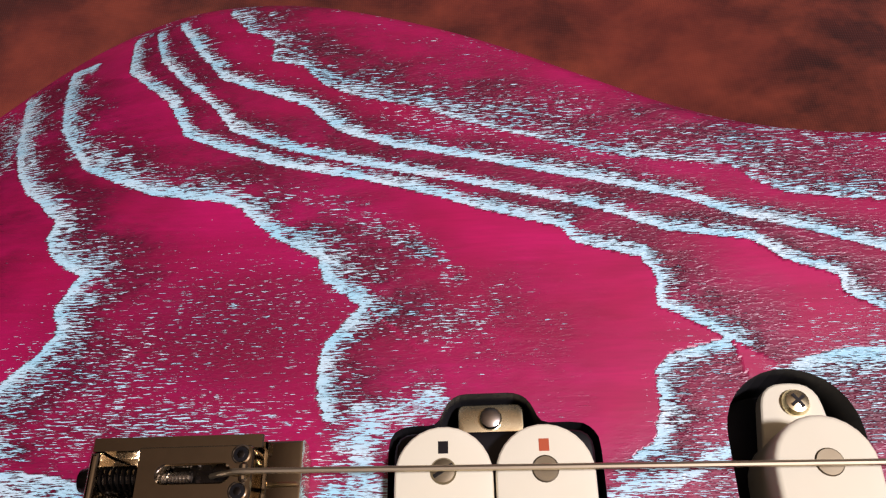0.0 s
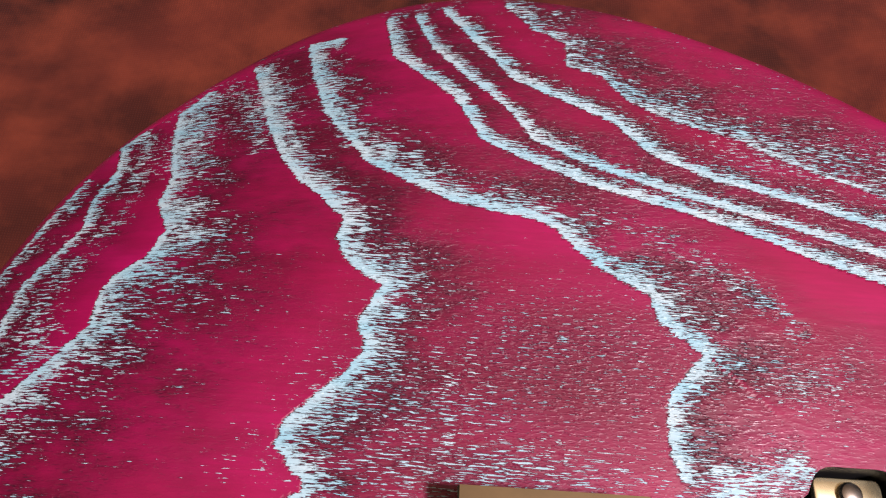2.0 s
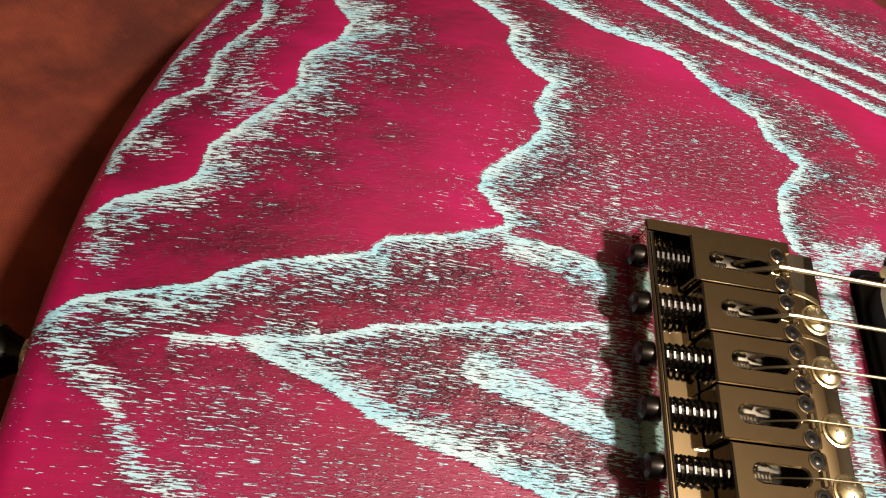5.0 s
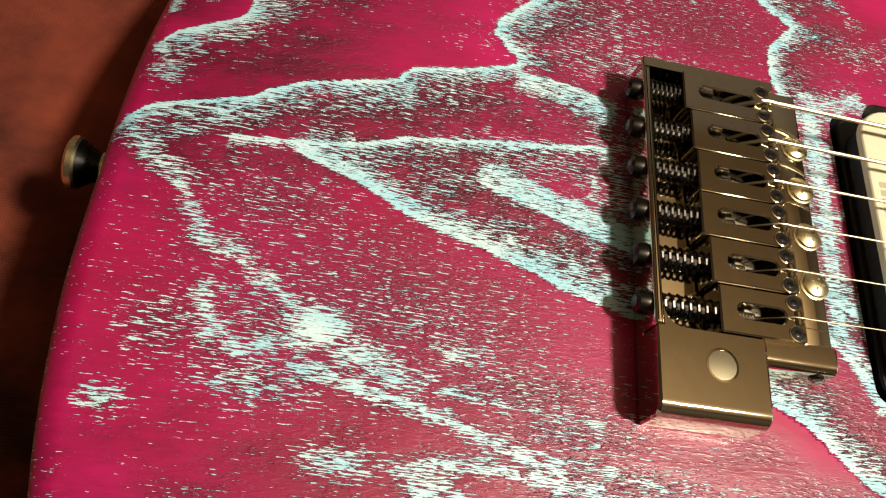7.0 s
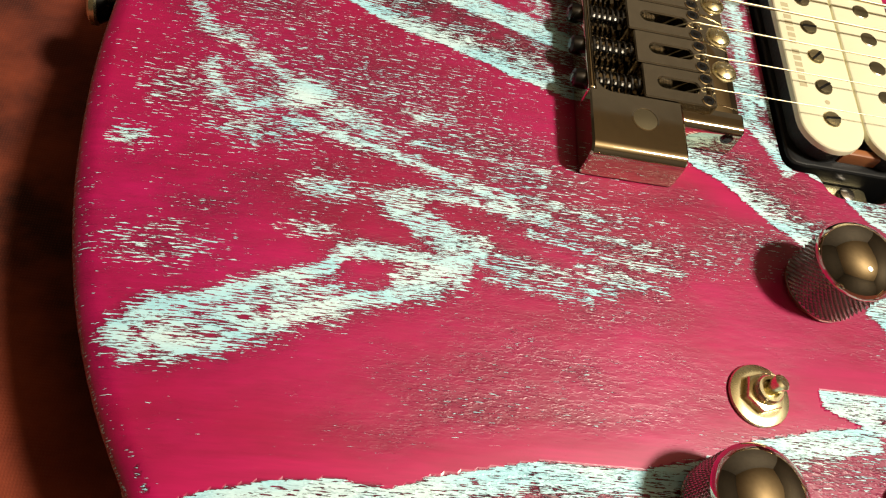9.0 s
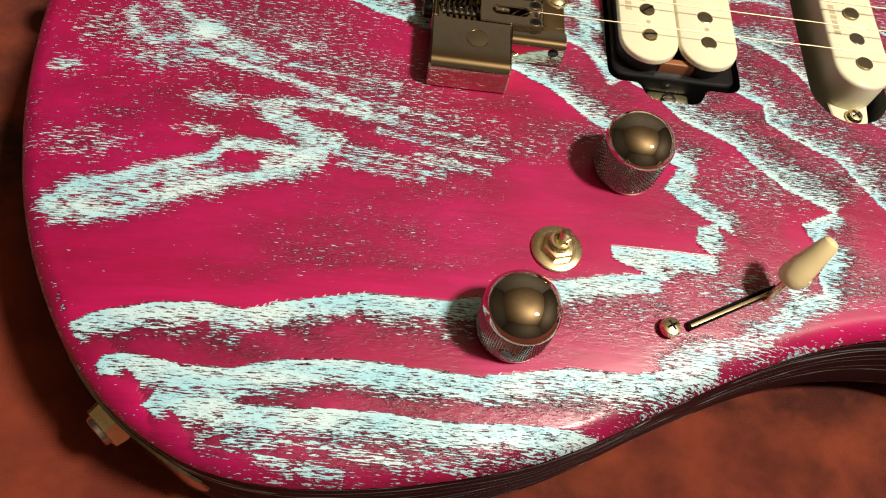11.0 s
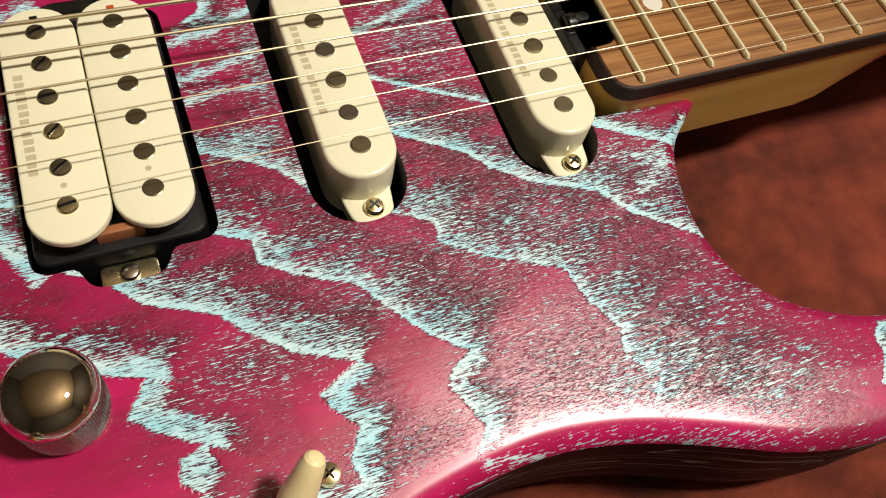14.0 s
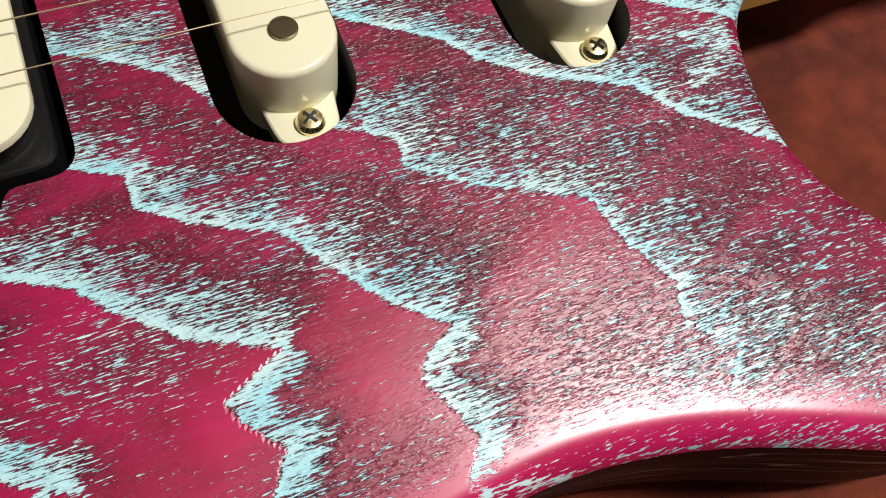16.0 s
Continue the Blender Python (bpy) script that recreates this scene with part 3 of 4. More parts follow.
def grain_fields(px, py):
    """fill: how densely the pores are filled; early: how much dark open early wood there is. Both 0 to 1, at points in mm."""
    cloud = 0.5 + 0.25 * np.sin(px * 0.071 + 2.1 * np.sin(py * 0.043)) + 0.25 * np.sin(py * 0.093 + 1.7 * np.sin(px * 0.037 + 1))
    wob = 0.18 * np.sin(py * 1.9 + 1.1 * np.sin(px * 0.31)) + 0.08 * np.sin(py * 5.1 + 0.7 * np.sin(px * 0.9)) + 0.05 * np.sin(py * 11.3 + px * 0.35)
    plain_wood = np.zeros(px.shape)
    pores = np.zeros(px.shape)
    dark = np.zeros(px.shape)
    for line, side, solid, fade, full in VEINS:
        L = np.array(line, float)
        far = 5 * fade + solid + 22
        near = np.nonzero((px > L[:, 0].min() - far) & (px < L[:, 0].max() + far) & (py > L[:, 1].min() - far) & (py < L[:, 1].max() + far))[0]
        d, s, over = distance_to(px[near] + wob[near], py[near], line)
        if side:
            d = d * s * side
        past = np.maximum(d - 0.45 * solid, 0)
        end = np.exp(-np.maximum(over, 0) / (1.2 + 0.3 * past))
        inside = np.where(past <= 0, np.where((d < 0.7) & (side != 0), 0.90, 0.77 if solid >= 6 else 0.78), 0.56 * np.exp(-past / (0.22 * fade + 0.6)) + 0.095 * np.exp(-past / (0.85 * fade)))
        edge = np.clip(1 + d / 0.6, 0, 1) if side else 1.0
        pores[near] = np.maximum(pores[near], full * inside * edge * end)
        reach = 1.7 * fade + 4
        dark[near] = np.maximum(dark[near], np.where(d > -0.4, np.clip(1.25 - np.abs(d) / reach, 0, 1), 0) * np.exp(-np.maximum(over, 0) / (2.5 + 0.6 * np.abs(d))) * (0.95 if side else 0.6))
        if side and full > 0.9 and len(line) > 6:
            wide = 13.0 if L[:, 1].mean() > 0 else 6.0
            plain_wood[near] = np.maximum(plain_wood[near], np.where(d < 0, np.clip(1.5 + d / wide, 0, 1), 0) * np.exp(-np.maximum(over, 0) / 2.5))
    fill = np.maximum((0.012 + 0.034 * cloud) * (1 - 0.8 * plain_wood), pores * (1 - 0.7 * plain_wood * (pores < 0.3)))
    early = np.maximum((0.22 + 0.30 * cloud) * (1 - 0.95 * plain_wood), dark)
    clump = np.array([noise.noise((x * 0.085, y * 0.21, 0.3)) + 0.6 * noise.noise((x * 0.3, y * 0.8, 4.1)) for x, y in zip(px.tolist(), py.tolist())])
    fill *= 1 + (np.clip(1.0 + 1.3 * clump, 0.25, 2.2) - 1) * np.clip((0.5 - fill) / 0.25, 0, 1)
    early = np.clip(early * (1 + 0.5 * clump), 0, 1)
    for line in BANDS:
        d, _, over = distance_to(px, py, line)
        q = np.exp(-(d / 3.2) ** 2) * np.exp(-np.maximum(over, 0) / 4) * np.clip(0.8 + 0.9 * clump, 0, 1)
        fill = np.maximum(fill, 0.30 * q)
        early = np.maximum(early, q)
    for x, y, rx, ry, v in BUTT_BLOTS + BASS_BLOTS + TREBLE_BLOTS:
        q = np.exp(-((px - x) / rx) ** 2 - ((py - y) / ry) ** 2)
        fill = np.maximum(fill, 0.62 * v * q)
        early = np.maximum(early, 0.75 * q)
    fill = np.clip(fill, 0.004, 0.975)
    # share of the surface that is filled, as a threshold for the streak pattern
    return 0.5 + 0.118 * np.log(fill / (1 - fill)), np.clip(early, 0, 1)


HB_ROUT = rounded([(-19.8, -38), (-19.8, 34.5), (-10.5, 34.5), (-8, 40.5), (6.5, 40.5), (9, 34.5), (19.8, 34.5), (21, -38), (10, -38), (7.5, -44), (-8, -44), (-10.5, -38)], [5, 5, 1.5, 5, 5, 1.5, 5, 5, 1.5, 5, 5, 1.5], 4)
MID_ROUT = stadium(55.4, 0, 12.3, 43.5, 14)
NECK_ROUT = stadium(109.2, -1.5, 12.5, 42.5, 14)
SLOT = [(-3.6, -115.2), (21.5, -102.0), (20.5, -100.2), (-4.6, -113.4)]


def in_polygon(px, py, loop):
    inside = np.zeros(px.shape, bool)
    n = len(loop)
    for i in range(n):
        (ax, ay), (bx, by) = loop[i], loop[(i + 1) % n]
        cross = ((ay > py) != (by > py)) & (px < (bx - ax) * (py - ay) / (by - ay + 1e-12) + ax)
        inside ^= cross
    return inside


def resampled(loop, step):
    loop = np.array(list(loop) + [loop[0]], float)
    run = np.r_[0, np.cumsum(np.hypot(*np.diff(loop, axis=0).T))]
    at = np.linspace(0, run[-1], max(8, int(run[-1] / step)) + 1)[:-1]
    return np.c_[np.interp(at, run, loop[:, 0]), np.interp(at, run, loop[:, 1])]


def edge_sag(y):
    """How far the top sinks towards its edge before it rounds over, mm: most along the treble side."""
    return 0.6 + 2.6 * np.clip((-y - 40) / 40, 0, 1)


def edge_distance(px, py):
    """Distance to the body's outer edge, from a tree of close-set points on it."""
    from mathutils import kdtree
    run = np.r_[0, np.cumsum(np.hypot(*np.diff(EDGE, axis=0).T))]
    at = np.arange(0, run[-1], 0.15)
    fine = np.c_[np.interp(at, run, EDGE[:, 0]), np.interp(at, run, EDGE[:, 1])]
    tree = kdtree.KDTree(len(fine))
    for i, (x, y) in enumerate(fine.tolist()):
        tree.insert((x, y, 0), i)
    tree.balance()
    return np.array([tree.find((x, y, 0))[2] for x, y in zip(px.tolist(), py.tolist())])


def make_body():
    from mathutils.geometry import delaunay_2d_cdt
    grid = 0.6
    outline = np.vstack([EDGE, np.array(POCKET[1:3], float)])
    gx, gy = np.meshgrid(np.arange(-180, 246, grid), np.arange(-160, 158, grid))
    shape = gx.shape
    px, py = gx.ravel(), gy.ravel()
    holes = [resampled(h, 1.3) for h in (HB_ROUT, MID_ROUT, NECK_ROUT, SLOT)]
    ok = in_polygon(px, py, outline)
    idx = np.nonzero(ok)[0]
    ok[idx] = (edge_distance(px[idx], py[idx]) > 3.4) & ~((px[idx] > 122.8) & (px[idx] < 200) & (np.abs(py[idx]) < 31))
    for h in holes:
        x0, y0 = h.min(0) - 2
        x1, y1 = h.max(0) + 2
        idx = np.nonzero(ok & (px > x0) & (px < x1) & (py > y0) & (py < y1))[0]
        hd, _, _ = distance_to(px[idx], py[idx], np.vstack([h, h[:1]]))
        ok[idx] = ~in_polygon(px[idx], py[idx], h) & (hd > 0.7)
    ok = ok.reshape(shape)
    cell = ok[:-1, :-1] & ok[1:, :-1] & ok[:-1, 1:] & ok[1:, 1:]
    used = np.zeros(shape, bool)
    for oy in (0, 1):
        for ox in (0, 1):
            used[oy:shape[0] - 1 + oy, ox:shape[1] - 1 + ox] |= cell
    number = np.full(shape, -1)
    number[used] = np.arange(used.sum())
    GV = np.c_[gx[used], gy[used]]
    cy, cx = np.nonzero(cell)
    Q = np.c_[number[cy, cx], number[cy, cx + 1], number[cy + 1, cx + 1], number[cy + 1, cx]]
    # rings inside the edge, where the top rounds over
    way = np.gradient(EDGE, axis=0)
    way /= np.hypot(way[:, 0], way[:, 1])[:, None]
    inward = np.c_[way[:, 1], -way[:, 0]]
    rings = []
    for off in (0.12, 0.45, 1.0, 1.7, 2.6):
        r = EDGE + inward * off
        rd = edge_distance(r[:, 0], r[:, 1])
        rings.append(r[(rd > off * 0.93) & in_polygon(r[:, 0], r[:, 1], outline)])
    points = [Vector(p) for p in outline]
    edges = [(i, (i + 1) % len(outline)) for i in range(len(outline))]
    for h in holes:
        a = len(points)
        points += [Vector(p) for p in h]
        edges += [(a + i, a + (i + 1) % len(h)) for i in range(len(h))]
    points += [Vector(p) for r in rings for p in r]
    # the stepped border of the regular cells is kept as it is
    pad = np.pad(cell, 1)
    border, index = [], {}

    def border_point(j, i):
        key = int(number[j, i])
        if key not in index:
            index[key] = len(points)
            points.append(Vector((gx[j, i], gy[j, i])))
        return index[key]

    for j, i in zip(*np.nonzero(cell & ~(pad[:-2, 1:-1] & pad[2:, 1:-1] & pad[1:-1, :-2] & pad[1:-1, 2:]))):
        if not pad[j, i + 1]:
            edges.append((border_point(j, i), border_point(j, i + 1)))
        if not pad[j + 2, i + 1]:
            edges.append((border_point(j + 1, i), border_point(j + 1, i + 1)))
        if not pad[j + 1, i]:
            edges.append((border_point(j, i), border_point(j + 1, i)))
        if not pad[j + 1, i + 2]:
            edges.append((border_point(j, i + 1), border_point(j + 1, i + 1)))
    loose = ok & ~used
    points += [Vector(p) for p in zip(gx[loose], gy[loose])]
    vs, _, fs, _, _, _ = delaunay_2d_cdt(points, edges, [], 0, 1e-4)
    V = np.array([tuple(v) for v in vs])
    F = np.array([f for f in fs if len(f) == 3])
    mid = V[F].mean(1)
    good = in_polygon(mid[:, 0], mid[:, 1], outline)
    for h in holes:
        good &= ~in_polygon(mid[:, 0], mid[:, 1], h)
    ci = np.clip(np.floor((mid[:, 0] + 180) / grid).astype(int), 0, shape[1] - 2)
    cj = np.clip(np.floor((mid[:, 1] + 160) / grid).astype(int), 0, shape[0] - 2)
    good &= ~cell[cj, ci]
    F = F[good]
    # sew the two together: border points take the number of the regular grid
    key = {(round(x, 3), round(y, 3)): k for k, (x, y) in enumerate(GV.tolist())}
    renumber, extra = np.zeros(len(V), int), []
    for k, (x, y) in enumerate(V.tolist()):
        g = key.get((round(x, 3), round(y, 3)))
        if g is None:
            g = len(GV) + len(extra)
            extra.append((x, y))
        renumber[k] = g
    F = renumber[F]
    V = np.vstack([GV, np.array(extra)])
    a, b, c = V[F[:, 0]], V[F[:, 1]], V[F[:, 2]]
    flip = ((b - a)[:, 0] * (c - a)[:, 1] - (b - a)[:, 1] * (c - a)[:, 0]) < 0
    F[flip] = F[flip][:, ::-1]
    d = edge_distance(V[:, 0], V[:, 1])
    q = np.clip(ROUND - d, 0, ROUND)
    z = 50 - (ROUND - np.sqrt(np.maximum(ROUND ** 2 - q ** 2, 0))) - edge_sag(V[:, 1]) * np.clip(1 - d / 42, 0, 1) ** 2 - forearm_drop(V[:, 0], V[:, 1])
    fill, early = grain_fields(V[:, 0], V[:, 1])
    waist = (V[:, 1] < 0) * np.clip((V[:, 0] - 10) / 25, 0, 1) * np.clip((135 - V[:, 0]) / 15, 0, 1)
    # the stain is scraped clean of filler where the waist rounds over
    fill = fill - 0.3 * np.clip((7.0 - d) / 2, 0, 1) * np.clip((d - 2.6) / 1.2, 0, 1) * waist
    early = early * (1 - waist * np.clip((11 - d) / 6, 0, 1))
    # a broken thread of filler along the corner to the side
    rub = np.array([noise.noise((x * 0.045, y * 0.045, 8.7)) for x, y in V.tolist()])
    rim = np.clip(1 - np.abs(d - 0.5) / 0.6, 0, 1) * np.clip(0.75 + 1.6 * rub, 0, 1)
    fill = np.maximum(fill, 0.12 + 0.34 * np.clip(rim, 0, 1) - 0.4 * (d > 4))
    n0 = len(V)
    # sides: from the rim down to the back, whose edge is rounded too
    m = len(EDGE)
    rim_z = 50 - ROUND - edge_sag(EDGE[:, 1]) - forearm_drop(EDGE[:, 0], EDGE[:, 1])
    sv, sf = [], []
    levels = [0.0, 0.25, 0.5, 0.75, 1.0]
    for k, lv in enumerate(levels):
        sv.append(np.c_[EDGE, rim_z * (1 - lv) + 9 * lv])
    for ang in (30, 60, 90):
        o = 7 * (1 - math.cos(radians(ang)))
        sv.append(np.c_[EDGE + inward * o, np.full(m, 9 - 7 * math.sin(radians(ang)))])
    S = np.vstack(sv)
    for k in range(len(sv) - 1):
        for i in range(m - 1):
            p, r = n0 + k * m + i, n0 + (k + 1) * m + i
            sf.append((p, p + 1, r + 1, r))
    verts = np.vstack([np.c_[V, z], S]) * MM
    mesh = bpy.data.meshes.new("body")
    low = sv[-1][:, :2]
    _, _, bf, _, _, _ = delaunay_2d_cdt([Vector(p) for p in low], [(i, (i + 1) % m) for i in range(m)], [], 0, 1e-4)
    back = []
    base_at = n0 + (len(sv) - 1) * m
    for f in bf:
        ids = list(f)
        c = low[np.array(ids) % m].mean(0)
        if len(ids) == 3 and max(ids) < m and in_polygon(np.array([c[0]]), np.array([c[1]]), low)[0]:
            back.append(tuple(base_at + k for k in ids[::-1]))
    mesh.from_pydata(verts.tolist(), [], Q.tolist() + F.tolist() + sf + back)
    mesh.materials.append(ASH)
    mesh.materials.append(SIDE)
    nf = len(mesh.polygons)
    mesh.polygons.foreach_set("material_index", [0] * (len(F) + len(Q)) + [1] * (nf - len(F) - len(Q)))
    mesh.polygons.foreach_set("use_smooth", [True] * nf)
    for name, values in (("fill", fill), ("early", early)):
        at = mesh.attributes.new(name, "FLOAT", "POINT")
        at.data.foreach_set("value", np.r_[values, np.zeros(len(S))])
    ob = new("body", mesh)
    ob.parent = guitar
    return tagged(ob, "solid ash body, magenta stain, turquoise-filled grain")


body = make_body()


def cavity(name, loop, z0, z1, parent):
    """A routed hole: walls and a floor, open above."""
    bm = bmesh.new()
    loop = [(p[0], p[1]) for p in loop]
    lo = [bm.verts.new((x * MM, y * MM, z0 * MM)) for x, y in loop]
    hi = [bm.verts.new((x * MM, y * MM, z1 * MM)) for x, y in loop]
    n = len(loop)
    for i in range(n):
        bm.faces.new((lo[i], hi[i], hi[(i + 1) % n], lo[(i + 1) % n]))
    bm.faces.new(lo)
    bmesh.ops.recalc_face_normals(bm, faces=bm.faces)
    return part(name, bm, CAVITY, parent, "black-painted routed cavity", False)


for loop in (HB_ROUT, MID_ROUT, NECK_ROUT):
    cavity("pickup_cavity", resampled(loop, 1.3), 32, 49.9, body)
cavity("switch_slot", resampled(SLOT, 1.3), 38, 49.9, body)

bm = bmesh.new()
prism(bm, rounded([(114, -27.3), (150, -27.3), (172, -20), (190, 28.3), (114, 28.3)], [0, 6, 6, 3, 0], 3), 14, 29.6, 1.5)
part("heel_block", bm, HEEL, body, "purple-stained wood under the neck joint")


# ---- neck ----
def fret_x(n):
    return -46.2 + 648 * 2 ** (-n / 12)


def half_width(x):
    return 27.8 - (x - 118) * (27.8 - 21) / (600 - 118)


def make_neck():
    bm = bmesh.new()
    xs = [127.4, 128.2, 130, 133, 137, 150, 190, 205, 213, 221, 229, 237, 245, 280, 340, 420, 500, 606]
    rings = []
    for x in xs:
        w = half_width(max(x, 118)) - 0.2 - 9.5 * (1 - math.sqrt(1 - min(1, max(0, (136.5 - x) / 9.2)) ** 2))
        # square heel that turns into a round back
        t = min(1, max(0, (x - 206) / 36))
        t = t * t * (3 - 2 * t)
        ring = []
        for k in range(13):
            a = math.pi * k / 12
            c, s = math.cos(a), math.sin(a)
            sq = (w * max(-1, min(1, c * 3)), 54.2 - min(1, s * 3) * 24.3)
            rd = (w * c, 54.2 - 15.5 * s ** 0.8)
            ring.append(bm.verts.new((x * MM, (sq[0] * (1 - t) + rd[0] * t - 1) * MM, (sq[1] * (1 - t) + rd[1] * t) * MM)))
        rings.append(ring)
    for lo, hi in zip(rings, rings[1:]):
        for k in range(12):
            bm.faces.new((lo[k], lo[k + 1], hi[k + 1], hi[k]))
        bm.faces.new((lo[12], lo[0], hi[0], hi[12]))
    bm.faces.new(rings[0])
    bm.faces.new(rings[-1][::-1])
    bmesh.ops.recalc_face_normals(bm, faces=bm.faces)
    neck = part("neck", bm, MAPLE, guitar, "amber-lacquered maple bolt-on neck")
    NOTCH = [(126.9, 10.5), (134.2, 10), (134.2, -11), (126.9, -11.5)]
    ends = [(126.9, -28.9), (606, -22), (606, 20), (126.9, 26.9)]
    bm = bmesh.new()
    prism(bm, rounded(ends + NOTCH, [11, 0.5, 0.5, 11, 0.5, 3, 3, 0.5], 6), 54.3, 59.0, 1.0)
    part("fretboard_edge", bm, EDGING, neck, "dark rounded fretboard edging")
    bm = bmesh.new()
    prism(bm, rounded([(128.0, -27.9), (605, -21.0), (605, 19.0), (128.0, 25.9), (128.0, 11.5), (135.0, 11), (135.0, -12), (128.0, -12.5)], [10, 0.5, 0.5, 10, 0.5, 3, 3, 0.5], 6), 58.2, 59.3, 0.3)
    part("fretboard", bm, ROSEWOOD, neck, "warm brown figured wood fretboard")
    for n in range(22, 0, -1):
        x = fret_x(n)
        w = half_width(x) - 1.6
        bm = bmesh.new()
        tube(bm, [(x, -1 - w, 59.3), (x, -1 - w + 0.8, 59.75), (x, -1 + w - 0.8, 59.75), (x, -1 + w, 59.3)], [0.6, 1.0, 1.0, 0.6], 10)
        part("fret", bm, FRETWIRE, neck, "polished nickel fret wire" if n == 22 else "")
    for n in (21, 19, 17, 15, 12, 9, 7, 5, 3):
        x = (fret_x(n) + fret_x(n - 1)) / 2
        for y in ((-1,) if n != 12 else (-8, 6)):
            bm = bmesh.new()
            lathe(bm, [(3.0, 59.25), (3.0, 59.36), (2.8, 59.4)], 20, (x, y))
            part("inlay_dot", bm, PEARL, neck, "pale pearl dot" if n == 21 else "")
    bm = bmesh.new()
    prism(bm, rounded([(123.2, -12), (134.6, -11), (134.6, 10), (123.2, 11)], 2.5, 4), 44, 56.6, 0.5)
    part("truss_rod_recess", bm, BLACK, neck, "black-lined recess for the truss rod")
    bm = bmesh.new()
    tube(bm, [(124.4, -1, 56.2), (125, -1, 56.2), (130.5, -1, 56.2), (132, -1, 56.2)], [2.6, 3.2, 3.2, 2.6], 18)
    part("truss_rod_wheel", bm, BLACK, neck, "dark steel truss rod wheel")
    for a in range(5):
        bm = bmesh.new()
        tube(bm, [(127.8, -1 + 3.05 * math.cos(a * 1.257 + 0.5), 56.2 + 3.05 * math.sin(a * 1.257 + 0.5)), (127.8, -1 + 3.3 * math.cos(a * 1.257 + 0.5), 56.2 + 3.3 * math.sin(a * 1.257 + 0.5))], 0.9, 10)
        part("wheel_hole", bm, BLACK, neck)
    bm = bmesh.new()
    box(bm, 600.5, 605.5, -22.5, 20.5, 54.3, 61.0, 0.4)
    part("nut", bm, CREAM, neck)
    return neck


make_neck()


# ---- pickups ----
def screw_head(bm, x, y, z, r, h):
    lathe(bm, [(r, z), (r, z + h * 0.5), (r * 0.86, z + h * 0.85), (r * 0.55, z + h)], 20, (x, y))


def slot_bar(bm, x, y, z, length, width, turn):
    c, s = math.cos(turn), math.sin(turn)
    pts = [(x + c * a - s * b, y + s * a + c * b) for a, b in ((-length, -width), (length, -width), (length, width), (-length, width))]
    prism(bm, pts, z, z + 0.12)


def make_humbucker():
    bm = bmesh.new()
    prism(bm, rounded([(-18.6, -36.5), (18.6, -36.5), (18.6, 33.0), (-18.6, 33.0)], 4, 4), 40, 51.0, 1.0)
    base = part("humbucker", bm, BLACK, guitar, "open-coil humbucker with two cream bobbins in a black cavity")
    bm = bmesh.new()
    for cx in (-9, 9):
        prism(bm, stadium(cx, -1.6, 8.0, 32.8, 12), 50, 56.2, 0)
    part("coil_winding", bm, TAPE, base, "black tape round the coils")
    bm = bmesh.new()
    box(bm, -5, 5, -33.8, -31.5, 51, 54.5, 0.6)
    part("coil_lead", bm, COPPER, base, "reddish copper lead between the coils")
    for k, cx in enumerate((-8.95, 8.95)):
        bm = bmesh.new()
        prism(bm, stadium(cx, -1.6, 8.75, 34.0, 16), 55.4, 57.2, 0.7)
        part("bobbin", bm, CREAM, base, "cream plastic bobbin with screw poles" if k == 0 else "cream plastic bobbin with slug poles")
        for i in range(6):
            y = 24.3 - i * 10.1
            bm = bmesh.new()
            if k == 0:
                lathe(bm, [(2.35, 56.6), (2.35, 57.35), (2.05, 57.75), (1.3, 57.85)], 20, (cx, y))
                # gold on two screws stands in for the bright reflections they catch
                part("pole_screw", bm, GOLD if i in (3, 5) else POLE, base, "slotted nickel pole screw" if i == 0 else "")
            else:
                lathe(bm, [(2.4, 56.6), (2.4, 57.25), (2.15, 57.4)], 20, (cx, y))
                part("pole_slug", bm, POLE, base, "dark steel pole slug" if i == 0 else "")
        if k == 0:
            for i in range(6):
                y = 24.3 - i * 10.1
                bm = bmesh.new()
                slot_bar(bm, cx, y, 57.86, 2.0, 0.33, 0.55 + 0.45 * math.sin(i * 2.3))
                part("screw_slot", bm, BLACK, base)
        bm = bmesh.new()
        lathe(bm, [(0.7, 57.15), (0.7, 57.26)], 12, (cx, -20.9))
        part("bobbin_hole", bm, PRINT, base)
        bm = bmesh.new()
        box(bm, cx - 0.9, cx + 0.9, 27.4, 29.6, 57.15, 57.26, 0)
        part("bobbin_window", bm, BLACK if k == 0 else RED, base)
    # lettering strip on the screw coil, as plain bars
    random.seed(5)
    for y0, n in ((11.0, 7), (-5.5, 6)):
        for i in range(n):
            bm = bmesh.new()
            y = y0 - i * 2.15
            box(bm, -15.6, -13.7 + 0.3 * random.random(), y - 0.75, y + 0.75, 57.15, 57.24, 0)
            part("print_bar", bm, PRINT, base)
    for y, s in ((-39.8, -1), (36.6, 1)):
        bm = bmesh.new()
        prism(bm, rounded([(-6.8, y - 3), (6.0, y - 3), (6.0, y + 3), (-6.8, y + 3)], 1.5, 3), 44.2, 45.6, 0.3)
        part("mounting_tab", bm, GOLD, base, "brass mounting tab")
        bm = bmesh.new()
        screw_head(bm, -0.4, y, 45.6, 2.2, 1.6)
        part("tab_screw", bm, STEEL, base)
    return base


